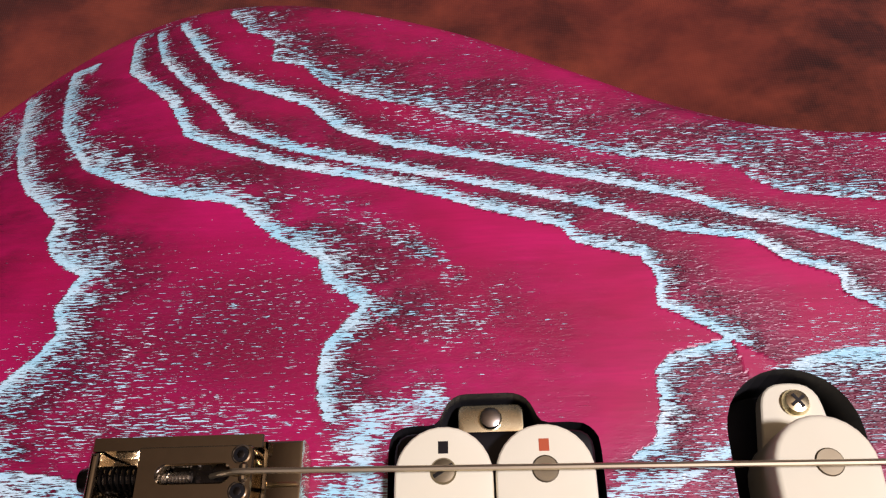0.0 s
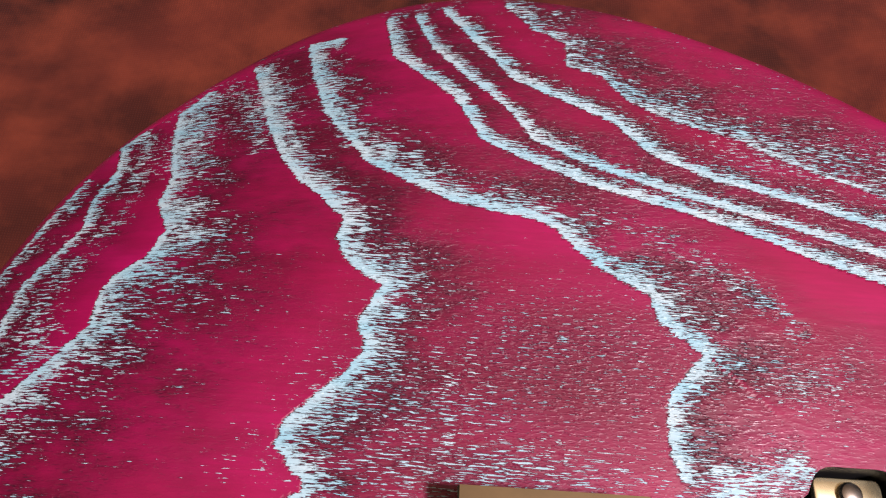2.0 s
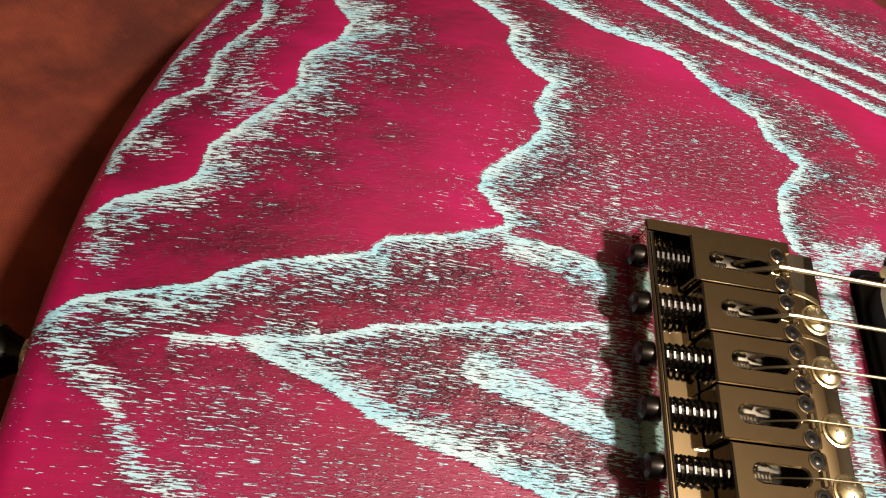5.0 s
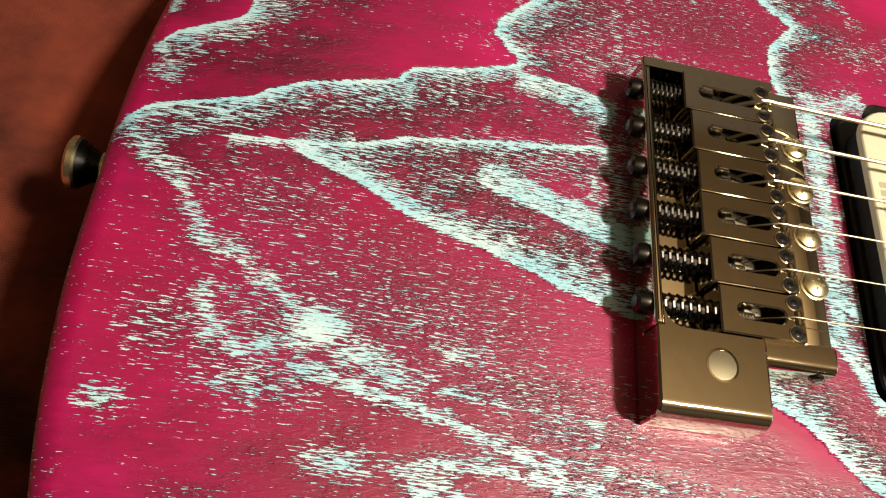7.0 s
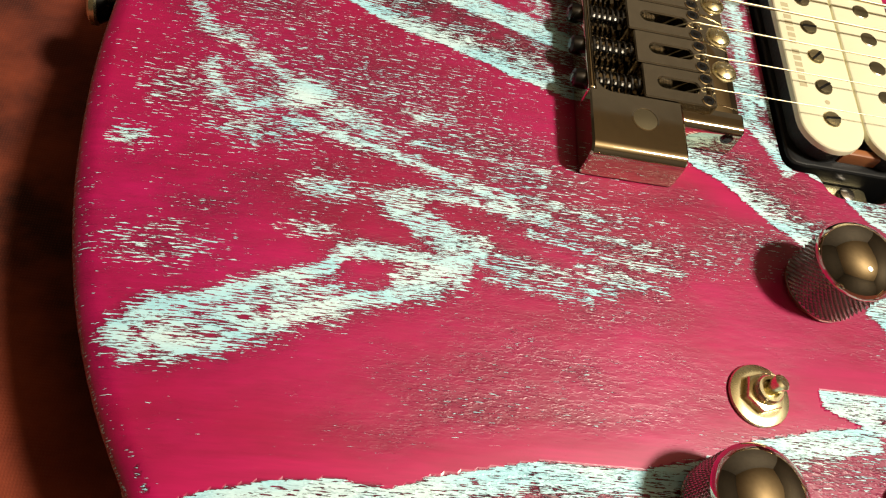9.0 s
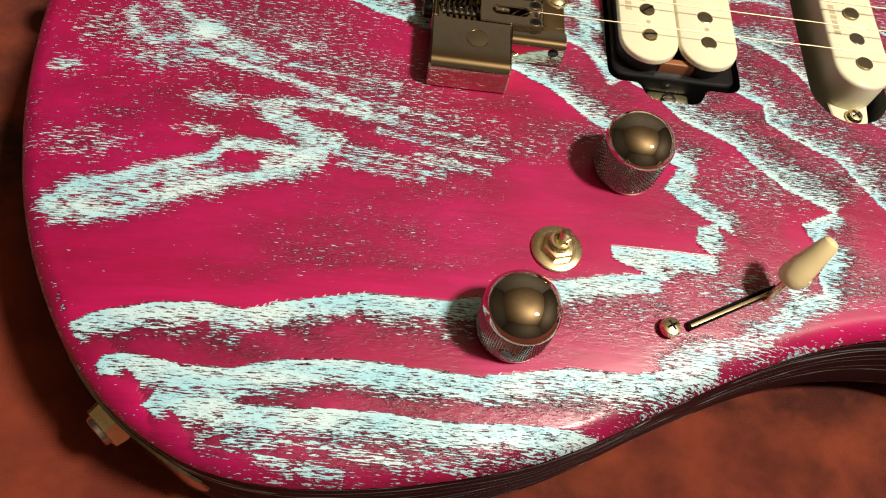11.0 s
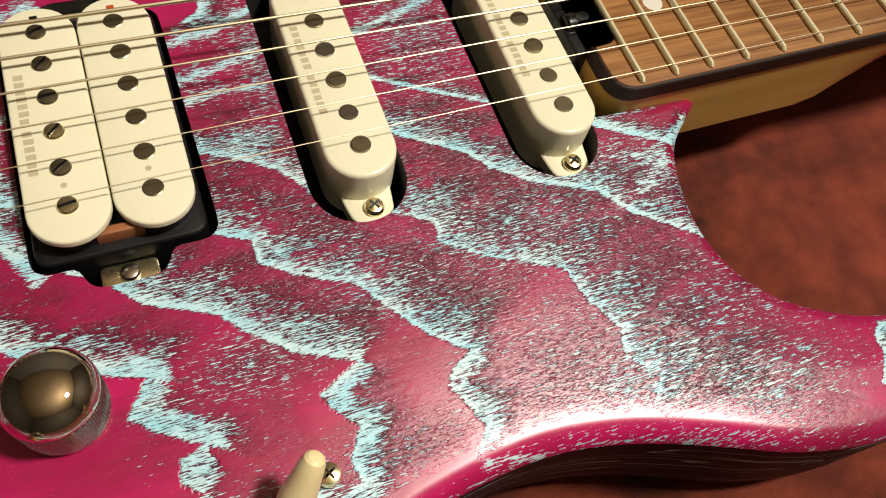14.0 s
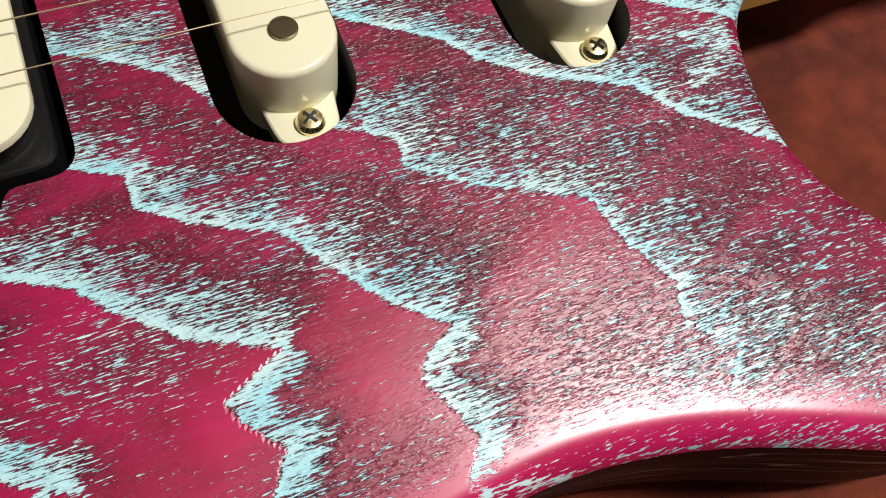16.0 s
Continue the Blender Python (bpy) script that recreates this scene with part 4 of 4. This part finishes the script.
def make_single(cx, cy):
    """A single-coil pickup in a cream cover with a shouldered foot at each end."""
    bm = bmesh.new()
    prism(bm, stadium(cx, cy - 1.1, 9.0, 34.1, 14), 40, 57.0, 1.1, 4)
    cover = part("single_coil_pickup", bm, CREAM, guitar, "cream single-coil pickup cover with staggered poles")
    for s in (-1, 1):
        y = cy + s * 38.2
        bm = bmesh.new()
        prism(bm, rounded([(cx - 7.2, cy + s * 28), (cx + 7.2, cy + s * 28), (cx + 5.2, y + s * 4.0), (cx - 5.2, y + s * 4.0)], [0.5, 0.5, 4.5, 4.5], 5), 43.0, 46.5, 0.8)
        part("mounting_foot", bm, CREAM, cover)
        bm = bmesh.new()
        lathe(bm, [(2.6, 46.5), (2.6, 47.2), (2.1, 48.2), (0.8, 48.6)], 20, (cx + 0.6, y - s * 0.2))
        part("mounting_screw", bm, GOLD, cover, "small brass-coloured mounting screw" if s < 0 else "")
        bm = bmesh.new()
        slot_bar(bm, cx + 0.6, y - s * 0.2, 48.55, 1.5, 0.3, 0.6)
        slot_bar(bm, cx + 0.6, y - s * 0.2, 48.56, 1.5, 0.3, 0.6 + math.pi / 2)
        part("screw_cross", bm, BLACK, cover)
    up = [0.15, 0.35, 0.5, 0.75, 0.1, 0.55]
    for i in range(6):
        bm = bmesh.new()
        y = cy + 24.5 - i * 10.12
        lathe(bm, [(2.45, 56), (2.45, 57.0 + up[i]), (2.25, 57.15 + up[i])], 22, (cx + 0.3, y))
        part("pole_piece", bm, STEEL if i in (2, 4) and cx < 100 else POLE, cover, "round magnet pole" if i == 0 else "")
    random.seed(9)
    for y0, n in ((13.0, 7), (-3.5, 6)):
        for i in range(n):
            bm = bmesh.new()
            y = cy + y0 - i * 2.15
            box(bm, cx - 6.6, cx - 4.8 + 0.3 * random.random(), y - 0.75, y + 0.75, 56.95, 57.05, 0)
            part("print_bar", bm, PRINT, cover)
    return cover


make_humbucker()
make_single(57.0, -0.3)
make_single(112.0, -1.0)


# ---- bridge ----
def slotted(bm, loop, slot, z0, z1, bevel=0.35):
    """A block with a slot right through it; upper edges of block and slot eased."""
    def ring(pts, out, z):
        pts = [Vector(p) for p in pts]
        n = len(pts)
        made = []
        for i in range(n):
            t = (pts[(i + 1) % n] - pts[i - 1]).normalized()
            made.append(bm.verts.new(((pts[i].x + t.y * out) * MM, (pts[i].y - t.x * out) * MM, z * MM)))
        return made
    tops = []
    for pts, sign in ((loop, -1), (slot, 1)):
        rings = [ring(pts, 0, z0), ring(pts, 0, z1 - bevel), ring(pts, sign * bevel * 0.8, z1)]
        for lo, hi in zip(rings, rings[1:]):
            for i in range(len(pts)):
                bm.faces.new((lo[i], lo[(i + 1) % len(pts)], hi[(i + 1) % len(pts)], hi[i]))
        r = rings[-1]
        tops += [bm.edges.get((r[i], r[(i + 1) % len(r)])) for i in range(len(r))]
    bmesh.ops.triangle_fill(bm, edges=tops, use_beauty=True, normal=(0, 0, 1))
    bmesh.ops.recalc_face_normals(bm, faces=bm.faces)


def bar_along_x(bm, profile, x0, x1, bevel=0.25):
    """Extrudes a closed outline of (y, z) mm from x0 to x1, its ends eased."""
    cy = sum(p[0] for p in profile) / len(profile)
    cz = sum(p[1] for p in profile) / len(profile)
    rings = []
    for x, inset in ((x0, bevel), (x0 + bevel, 0), (x1 - bevel, 0), (x1, bevel)):
        ring = []
        for y, z in profile:
            v = Vector((y - cy, z - cz))
            v *= 1 - inset / max(v.length, 1)
            ring.append(bm.verts.new((x * MM, (cy + v.x) * MM, (cz + v.y) * MM)))
        rings.append(ring)
    n = len(profile)
    for lo, hi in zip(rings, rings[1:]):
        for i in range(n):
            bm.faces.new((lo[i], lo[(i + 1) % n], hi[(i + 1) % n], hi[i]))
    bm.faces.new(rings[0])
    bm.faces.new(rings[-1])
    bmesh.ops.recalc_face_normals(bm, faces=bm.faces)


def bullnose(y_back, y_front, z0, z1, r, steps=8):
    """Outline of a bar with a flat top that rolls over at its front."""
    roll = [(y_front + r - r * math.sin(a), z1 - r + r * math.cos(a)) for a in np.linspace(0, math.pi / 2, steps)]
    return [(y_back, z0), (y_back, z1)] + roll + [(y_front, z0)]


def make_bridge():
    bm = bmesh.new()
    prism(bm, rounded([(-72.5, -48.5), (-50.3, -48.5), (-49.7, -38.5), (-46.5, -36.0), (-34.3, -36.0), (-34.3, 30.6), (-72.5, 30.6)], [1.5, 2.0, 1.2, 1.6, 1.0, 2.5, 2.0], 4), 50.3, 53.6, 0.3, 2)
    base = part("bridge", bm, CHROME, guitar, "smoked chrome tremolo bridge with six block saddles")
    # flat deck beside the last saddle; its outer edge rolls down to the wood
    bm = bmesh.new()
    bar_along_x(bm, bullnose(-31.9, -48.8, 50.5, 59.6, 2.8, 12), -72.6, -50.2, 0.5)
    part("arm_block", bm, CHROME, base, "flat chrome deck for the tremolo arm with a rolled edge")
    bm = bmesh.new()
    bar_along_x(bm, bullnose(-31.0, -36.4, 50.5, 58.4, 2.0), -50.1, -34.2, 0.4)
    part("side_rail", bm, CHROME, base)
    bm = bmesh.new()
    tube(bm, [(-37.6, -36.0, 55.6), (-37.6, -36.7, 55.6), (-37.6, -37.0, 55.6)], [1.5, 1.5, 1.0], 16)
    part("side_screw", bm, DARKMETAL, base, "small dark set screw")
    bm = bmesh.new()
    bar_along_x(bm, bullnose(28.9, 30.7, 53.0, 59.5, 0.6)[::-1], -72.6, -41.0, 0.3)
    part("side_rail", bm, CHROME, base)
    bm = bmesh.new()
    prism(bm, rounded([(-72.7, -31.8), (-70.9, -31.8), (-70.9, 28.8), (-72.7, 28.8)], [0.2, 0.2, 0.2, 0.2], 1), 53.0, 59.7, 0.7, 4)
    part("rear_wall", bm, CHROME, base)
    # inner corner where the rear wall turns into the deck
    bm = bmesh.new()
    corner = [(-70.9, -31.9)] + [(-70.9 + 4.2 * (1 - math.cos(a)), -31.9 + 4.2 * (1 - math.sin(a))) for a in np.linspace(0, math.pi / 2, 7)]
    prism(bm, corner, 53.0, 59.55, 0)
    part("corner_web", bm, CHROME, base)
    bm = bmesh.new()
    box(bm, -40.9, -34.2, -30.9, 30.6, 53.0, 57.4, 0.6)
    part("front_plate", bm, CHROME, base)
    bm = bmesh.new()
    lathe(bm, [(3.3, 59.5), (3.3, 59.66), (2.95, 59.7), (2.9, 59.35)], 28, (-59.8, -38.2))
    part("arm_socket", bm, CHROME, base, "chrome ring of the arm socket")
    bm = bmesh.new()
    lathe(bm, [(2.85, 59.4), (2.85, 59.62), (2.7, 59.64)], 24, (-59.8, -38.2))
    part("socket_plug", bm, POLE, base, "dull plug in the arm socket")
    shift = [0.0, 1.4, 2.2, 2.0, 3.4, 4.6]
    for i in range(6):
        y = 24.4 - i * 10.2
        x0, x1 = -63.5 + shift[i] * 0.9, -42.4 + shift[i] * 0.25
        bm = bmesh.new()
        outer = rounded([(x0, y - 4.95), (x1, y - 4.95), (x1, y + 4.95), (x0, y + 4.95)], [0.5, 1.2, 1.2, 0.5], 4)
        hole = [(px, py) for py, px in stadium(y, (x0 + x1) / 2 - 0.2, 1.55, (x1 - x0) / 2 - 3.9, 9)][::-1]
        slotted(bm, outer, hole, 54.2, 60.0)
        part("saddle", bm, CHROME, base, "chrome block saddle with a long slot" if i == 0 else "")
        # low crown over which the string leaves
        bm = bmesh.new()
        tube(bm, [(x1 - 1.6, y - 1.9, 59.5), (x1 - 1.6, y - 1.2, 59.75), (x1 - 1.6, y + 1.2, 59.75), (x1 - 1.6, y + 1.9, 59.5)], [0.5, 0.9, 0.9, 0.5], 12)
        part("saddle_crown", bm, CHROME, base)
        bm = bmesh.new()
        box(bm, x0 + 1.6, x1 - 2.2, y - 1.9, y + 1.9, 54.0, 55.0, 0.1)
        part("slot_floor", bm, DARKMETAL, base)
        for s in (-1, 1):
            bm = bmesh.new()
            lathe(bm, [(1.75, 59.8), (1.75, 60.1), (1.5, 60.2), (1.3, 60.05)], 20, (x1 - 2.3, y + s * 3.2))
            part("height_screw", bm, CHROME, base, "small socket set screw" if i == 0 and s == 1 else "")
            bm = bmesh.new()
            lathe(bm, [(1.32, 59.9), (1.32, 60.12), (1.2, 60.13)], 16, (x1 - 2.3, y + s * 3.2))
            part("screw_recess", bm, BLACK, base)
            bm = bmesh.new()
            lathe(bm, [(0.75, 60.05), (0.75, 60.2), (0.6, 60.24)], 6, (x1 - 2.3, y + s * 3.2))
            part("hex_socket", bm, DARKMETAL, base)
        bm = bmesh.new()
        tube(bm, [(-73.2, y, 56.6), (x0 + 8.5, y, 56.6), (x0 + 9, y, 56.6)], [1.0, 1.0, 0.6], 10)
        for k in range(9):
            x = x0 + 3.2 + k * 0.68
            tube(bm, [(x - 0.2, y, 56.6), (x, y, 56.6), (x + 0.2, y, 56.6)], [1.0, 1.25, 1.0], 12, False)
        part("intonation_screw", bm, STEEL, base, "threaded steel intonation screw" if i == 0 else "")
        bm = bmesh.new()
        head = [(-75.4, 1.2), (-74.9, 2.1), (-73.6, 2.4), (-72.5, 2.4)]
        tube(bm, [(x, y, 56.4) for x, _ in head], [r for _, r in head], 14)
        part("screw_head", bm, DARKMETAL, base)
        bm = bmesh.new()
        turns, steps = 6.5, 78
        a, b = -70.7, x0 - 0.2
        tube(bm, [(a + (b - a) * k / steps, y + 2.1 * math.cos(2 * math.pi * turns * k / steps), 56.8 + 2.1 * math.sin(2 * math.pi * turns * k / steps)) for k in range(steps + 1)], 0.40, 6)
        part("spring", bm, DARKMETAL, base, "dark coil spring" if i == 0 else "")
    for y in (15.8, 5.0, -6.3, -17.4):
        bm = bmesh.new()
        lathe(bm, [(3.2, 57.2), (3.2, 57.6), (2.8, 57.7), (2.6, 58.2), (1.6, 58.7), (0.5, 58.85)], 24, (-36.4, y))
        part("pivot_screw", bm, GOLD, base, "gold cross-head screw" if y == 15.8 else "")
        bm = bmesh.new()
        turn = 0.4 + 0.9 * math.sin(y)
        slot_bar(bm, -36.4, y, 58.68, 1.5, 0.24, turn)
        slot_bar(bm, -36.4, y, 58.69, 1.5, 0.24, turn + math.pi / 2)
        part("screw_cross", bm, DULL, base)
    return base


make_bridge()


# ---- strings ----
GAUGE = [1.07, 0.84, 0.60, 0.40, 0.30, 0.24]
for i in range(6):
    y0, y1 = 24.4 - i * 10.2, 16.5 - i * 7.0
    r = GAUGE[i] / 2
    bm = bmesh.new()
    x_end = -42.4 + [0.0, 1.4, 2.2, 2.0, 3.4, 4.6][i] * 0.25
    pts = [(x_end - 9.0, y0 + 0.5, 55.2), (x_end - 7.0, y0 + 0.3, 57.4), (x_end - 4.6, y0, 59.6), (x_end - 3.0, y0, 60.45 + r), (x_end - 1.4, y0, 60.62 + r), (x_end, y0, 60.5 + r)]
    n = 12
    for k in range(1, n + 1):
        t = k / n
        pts.append((x_end + (604 - x_end) * t, y0 + (y1 - y0) * t, 60.5 + r + 1.5 * t))
    tube(bm, pts, r, 8)
    part("string", bm, STRING, guitar, "wound nickel guitar string" if i < 3 else "plain steel guitar string")


# ---- knobs, switches, jack, strap button ----
def make_knob(x, y, turn):
    """A domed chrome knob with a diamond-knurled skirt and a set screw."""
    bm = bmesh.new()
    dome = [(9.35 * math.cos(a) ** 0.85, 62.9 + 6.8 * (math.sin(a) - 0.2)) for a in np.linspace(0.2, math.pi / 2 - 0.004, 20)]
    lathe(bm, [(8.8, 62.5), (9.15, 62.6)] + dome, 48, (x, y))
    knob = part("knob", bm, MIRROR, guitar, "domed chrome control knob with knurled skirt")
    bm = bmesh.new()
    steps, rows = 46, 9
    rings = []
    for k in range(rows * 2 + 1):
        z = 51.2 + 11.5 * k / (rows * 2)
        ring = []
        for i in range(steps * 2):
            a = math.pi * i / steps + turn
            peak = 0.62 if (i + k) % 2 == 0 else 0.0
            r = (8.35 + 0.35 * k / (rows * 2) + peak) if 0 < k < rows * 2 else 8.5
            ring.append(bm.verts.new(((x + r * math.cos(a)) * MM, (y + r * math.sin(a)) * MM, z * MM)))
        rings.append(ring)
    for k, (lo, hi) in enumerate(zip(rings, rings[1:])):
        for i in range(steps * 2):
            a, b, c, d = lo[i], lo[(i + 1) % (steps * 2)], hi[(i + 1) % (steps * 2)], hi[i]
            # each diamond is a small pyramid
            for face in ((a, b, d), (b, c, d)) if (i + k) % 2 == 0 else ((a, b, c), (a, c, d)):
                bm.faces.new(face)
    part("knurled_skirt", bm, KNURL, knob, "diamond-knurled chrome skirt", False)
    bm = bmesh.new()
    lathe(bm, [(8.5, 50.2), (8.6, 50.5), (8.6, 51.1), (8.4, 51.4)], 48, (x, y))
    part("skirt_rim", bm, CHROME, knob)
    bm = bmesh.new()
    tube(bm, [(x + 8.2 * math.cos(turn), y + 8.2 * math.sin(turn), 55.5), (x + 8.95 * math.cos(turn), y + 8.95 * math.sin(turn), 55.5)], 1.5, 14)
    part("set_screw", bm, BLACK, knob, "black set screw")
    return knob


make_knob(-17.2, -69.5, 1.9)
make_knob(-48.2, -119.5, -1.85)

TX, TY = -36.8, -96.6
bm = bmesh.new()
lathe(bm, [(6.5, 50.1), (6.6, 50.5), (6.4, 50.9), (5.2, 51.3), (4.6, 51.3)], 40, (TX, TY))
toggle = part("mini_toggle", bm, GOLD, guitar, "gold mini toggle switch with washer and hex nut")
bm = bmesh.new()
prism(bm, [(TX + 4.3 * math.cos(a), TY + 4.3 * math.sin(a)) for a in np.linspace(0.3, 0.3 + 2 * math.pi, 7)[:-1]], 51.2, 53.2, 0.5, 2)
part("hex_nut", bm, GOLD, toggle)
bm = bmesh.new()
lathe(bm, [(2.9, 53.1), (2.9, 54.6), (2.6, 55.1), (1.9, 55.1), (1.8, 54.2)], 28, (TX, TY))
part("threaded_bushing", bm, GOLD, toggle)
bm = bmesh.new()
tube(bm, [(TX, TY, 53.6), (TX + 0.5, TY + 0.3, 55.2), (TX + 1.1, TY + 0.7, 57.2), (TX + 1.25, TY + 0.8, 57.6)], [1.3, 1.45, 1.75, 1.3], 16)
part("bat_lever", bm, GOLD, toggle)


def make_blade_switch():
    bm = bmesh.new()
    a, b = Vector((-3.9, -113.9, 0)), Vector((21.0, -101.1, 0))
    w = (b - a).normalized()
    n = Vector((-w.y, w.x, 0))
    prism(bm, [tuple((a + w * 0.6 - n * 0.75)[:2]), tuple((b - n * 0.75)[:2]), tuple((b + n * 0.2)[:2]), tuple((a + w * 0.6 + n * 0.2)[:2])], 42, 49.6, 0.2)
    blade = part("pickup_selector", bm, GOLD, guitar, "blade pickup selector with a cream conical tip")
    bm = bmesh.new()
    tube(bm, [(17.5, -104.5, 46), (20.0, -102.6, 58)], 1.0, 8)
    part("lever", bm, GOLD, blade)
    bm = bmesh.new()
    p, q = Vector((19.4, -103.0, 56.6)), Vector((25.8, -97.3, 69.2))
    prof = [(0.0, 2.2), (0.03, 3.0), (0.09, 3.5), (0.2, 3.7), (0.4, 3.4), (0.7, 2.75), (0.88, 2.4), (0.95, 2.0), (0.985, 1.4), (1.0, 0.5)]
    tube(bm, [p + (q - p) * t for t, _ in prof], [r for _, r in prof], 24)
    part("tip", bm, IVORY, blade, "cream plastic switch tip")
    for x, y in ((-9.0, -115.3), (28.6, -97.6)):
        bm = bmesh.new()
        lathe(bm, [(2.6, 50.0), (2.6, 50.6), (2.2, 51.6), (0.9, 52.1)], 20, (x, y))
        part("switch_screw", bm, GOLD, blade, "gold cross-head screw")
        bm = bmesh.new()
        slot_bar(bm, x, y, 51.98, 1.4, 0.28, 0.5)
        slot_bar(bm, x, y, 51.99, 1.4, 0.28, 0.5 + math.pi / 2)
        part("screw_cross", bm, DARKMETAL, blade)
    return blade


make_blade_switch()

bm = bmesh.new()
tube(bm, [(-179, -1, 26), (-181.5, -1, 26), (-182, -1, 26), (-184, -1, 26)], [4.6, 4.6, 3.6, 3.4], 24)
button = part("strap_button", bm, GOLD, guitar, "gold strap button with a dark post on the end of the body")
bm = bmesh.new()
tube(bm, [(-184, -1, 26), (-186, -1, 26), (-188.5, -1, 26)], [3.0, 3.8, 5.4], 24)
part("post", bm, DARKMETAL, button, "dark flared steel post")
bm = bmesh.new()
tube(bm, [(-188.5, -1, 26), (-189.0, -1, 26), (-190.2, -1, 26), (-190.9, -1, 26)], [5.6, 6.0, 6.0, 5.2], 24)
part("flange", bm, GOLD, button)


def make_jack_plate():
    """A gold plate that follows the curve of the side, with a socket in its middle."""
    bm = bmesh.new()
    near = [i for i in range(len(EDGE)) if EDGE[i][0] < -110 and -156 < EDGE[i][1] < -118]
    way = np.gradient(EDGE, axis=0)
    rows = []
    for k, i in enumerate(near):
        w = way[i] / np.hypot(*way[i])
        out = np.array([-w[1], w[0]])
        t = 2 * k / (len(near) - 1) - 1
        h = 10.0 * math.sqrt(max(0.0, 1 - abs(t) ** 3)) + 0.4
        rows.append([bm.verts.new(((EDGE[i] + out * o)[0] * MM, (EDGE[i] + out * o)[1] * MM, (25 + z * h) * MM)) for o, z in ((0.1, -1), (0.8, -0.97), (1.0, 0), (0.8, 0.97), (0.1, 1))])
    for a, b in zip(rows, rows[1:]):
        for j in range(4):
            bm.faces.new((a[j], a[j + 1], b[j + 1], b[j]))
    bmesh.ops.recalc_face_normals(bm, faces=bm.faces)
    plate = part("jack_plate", bm, CHROME, guitar, "curved dark chrome jack plate on the side of the body")
    i = near[len(near) // 2]
    w = way[i] / np.hypot(*way[i])
    out = Vector((-w[1], w[0], 0))
    c = Vector((EDGE[i][0], EDGE[i][1], 26))
    bm = bmesh.new()
    tube(bm, [c + out * d for d in (0.6, 1.2, 3.6, 4.0)], [6.2, 6.2, 5.8, 4.4], 6)
    part("jack_nut", bm, GOLD, plate)
    bm = bmesh.new()
    tube(bm, [c + out * d for d in (3.9, 5.0, 5.2)], [4.2, 4.0, 3.4], 20)
    part("jack_socket", bm, STEEL, plate)
    return plate


make_jack_plate()
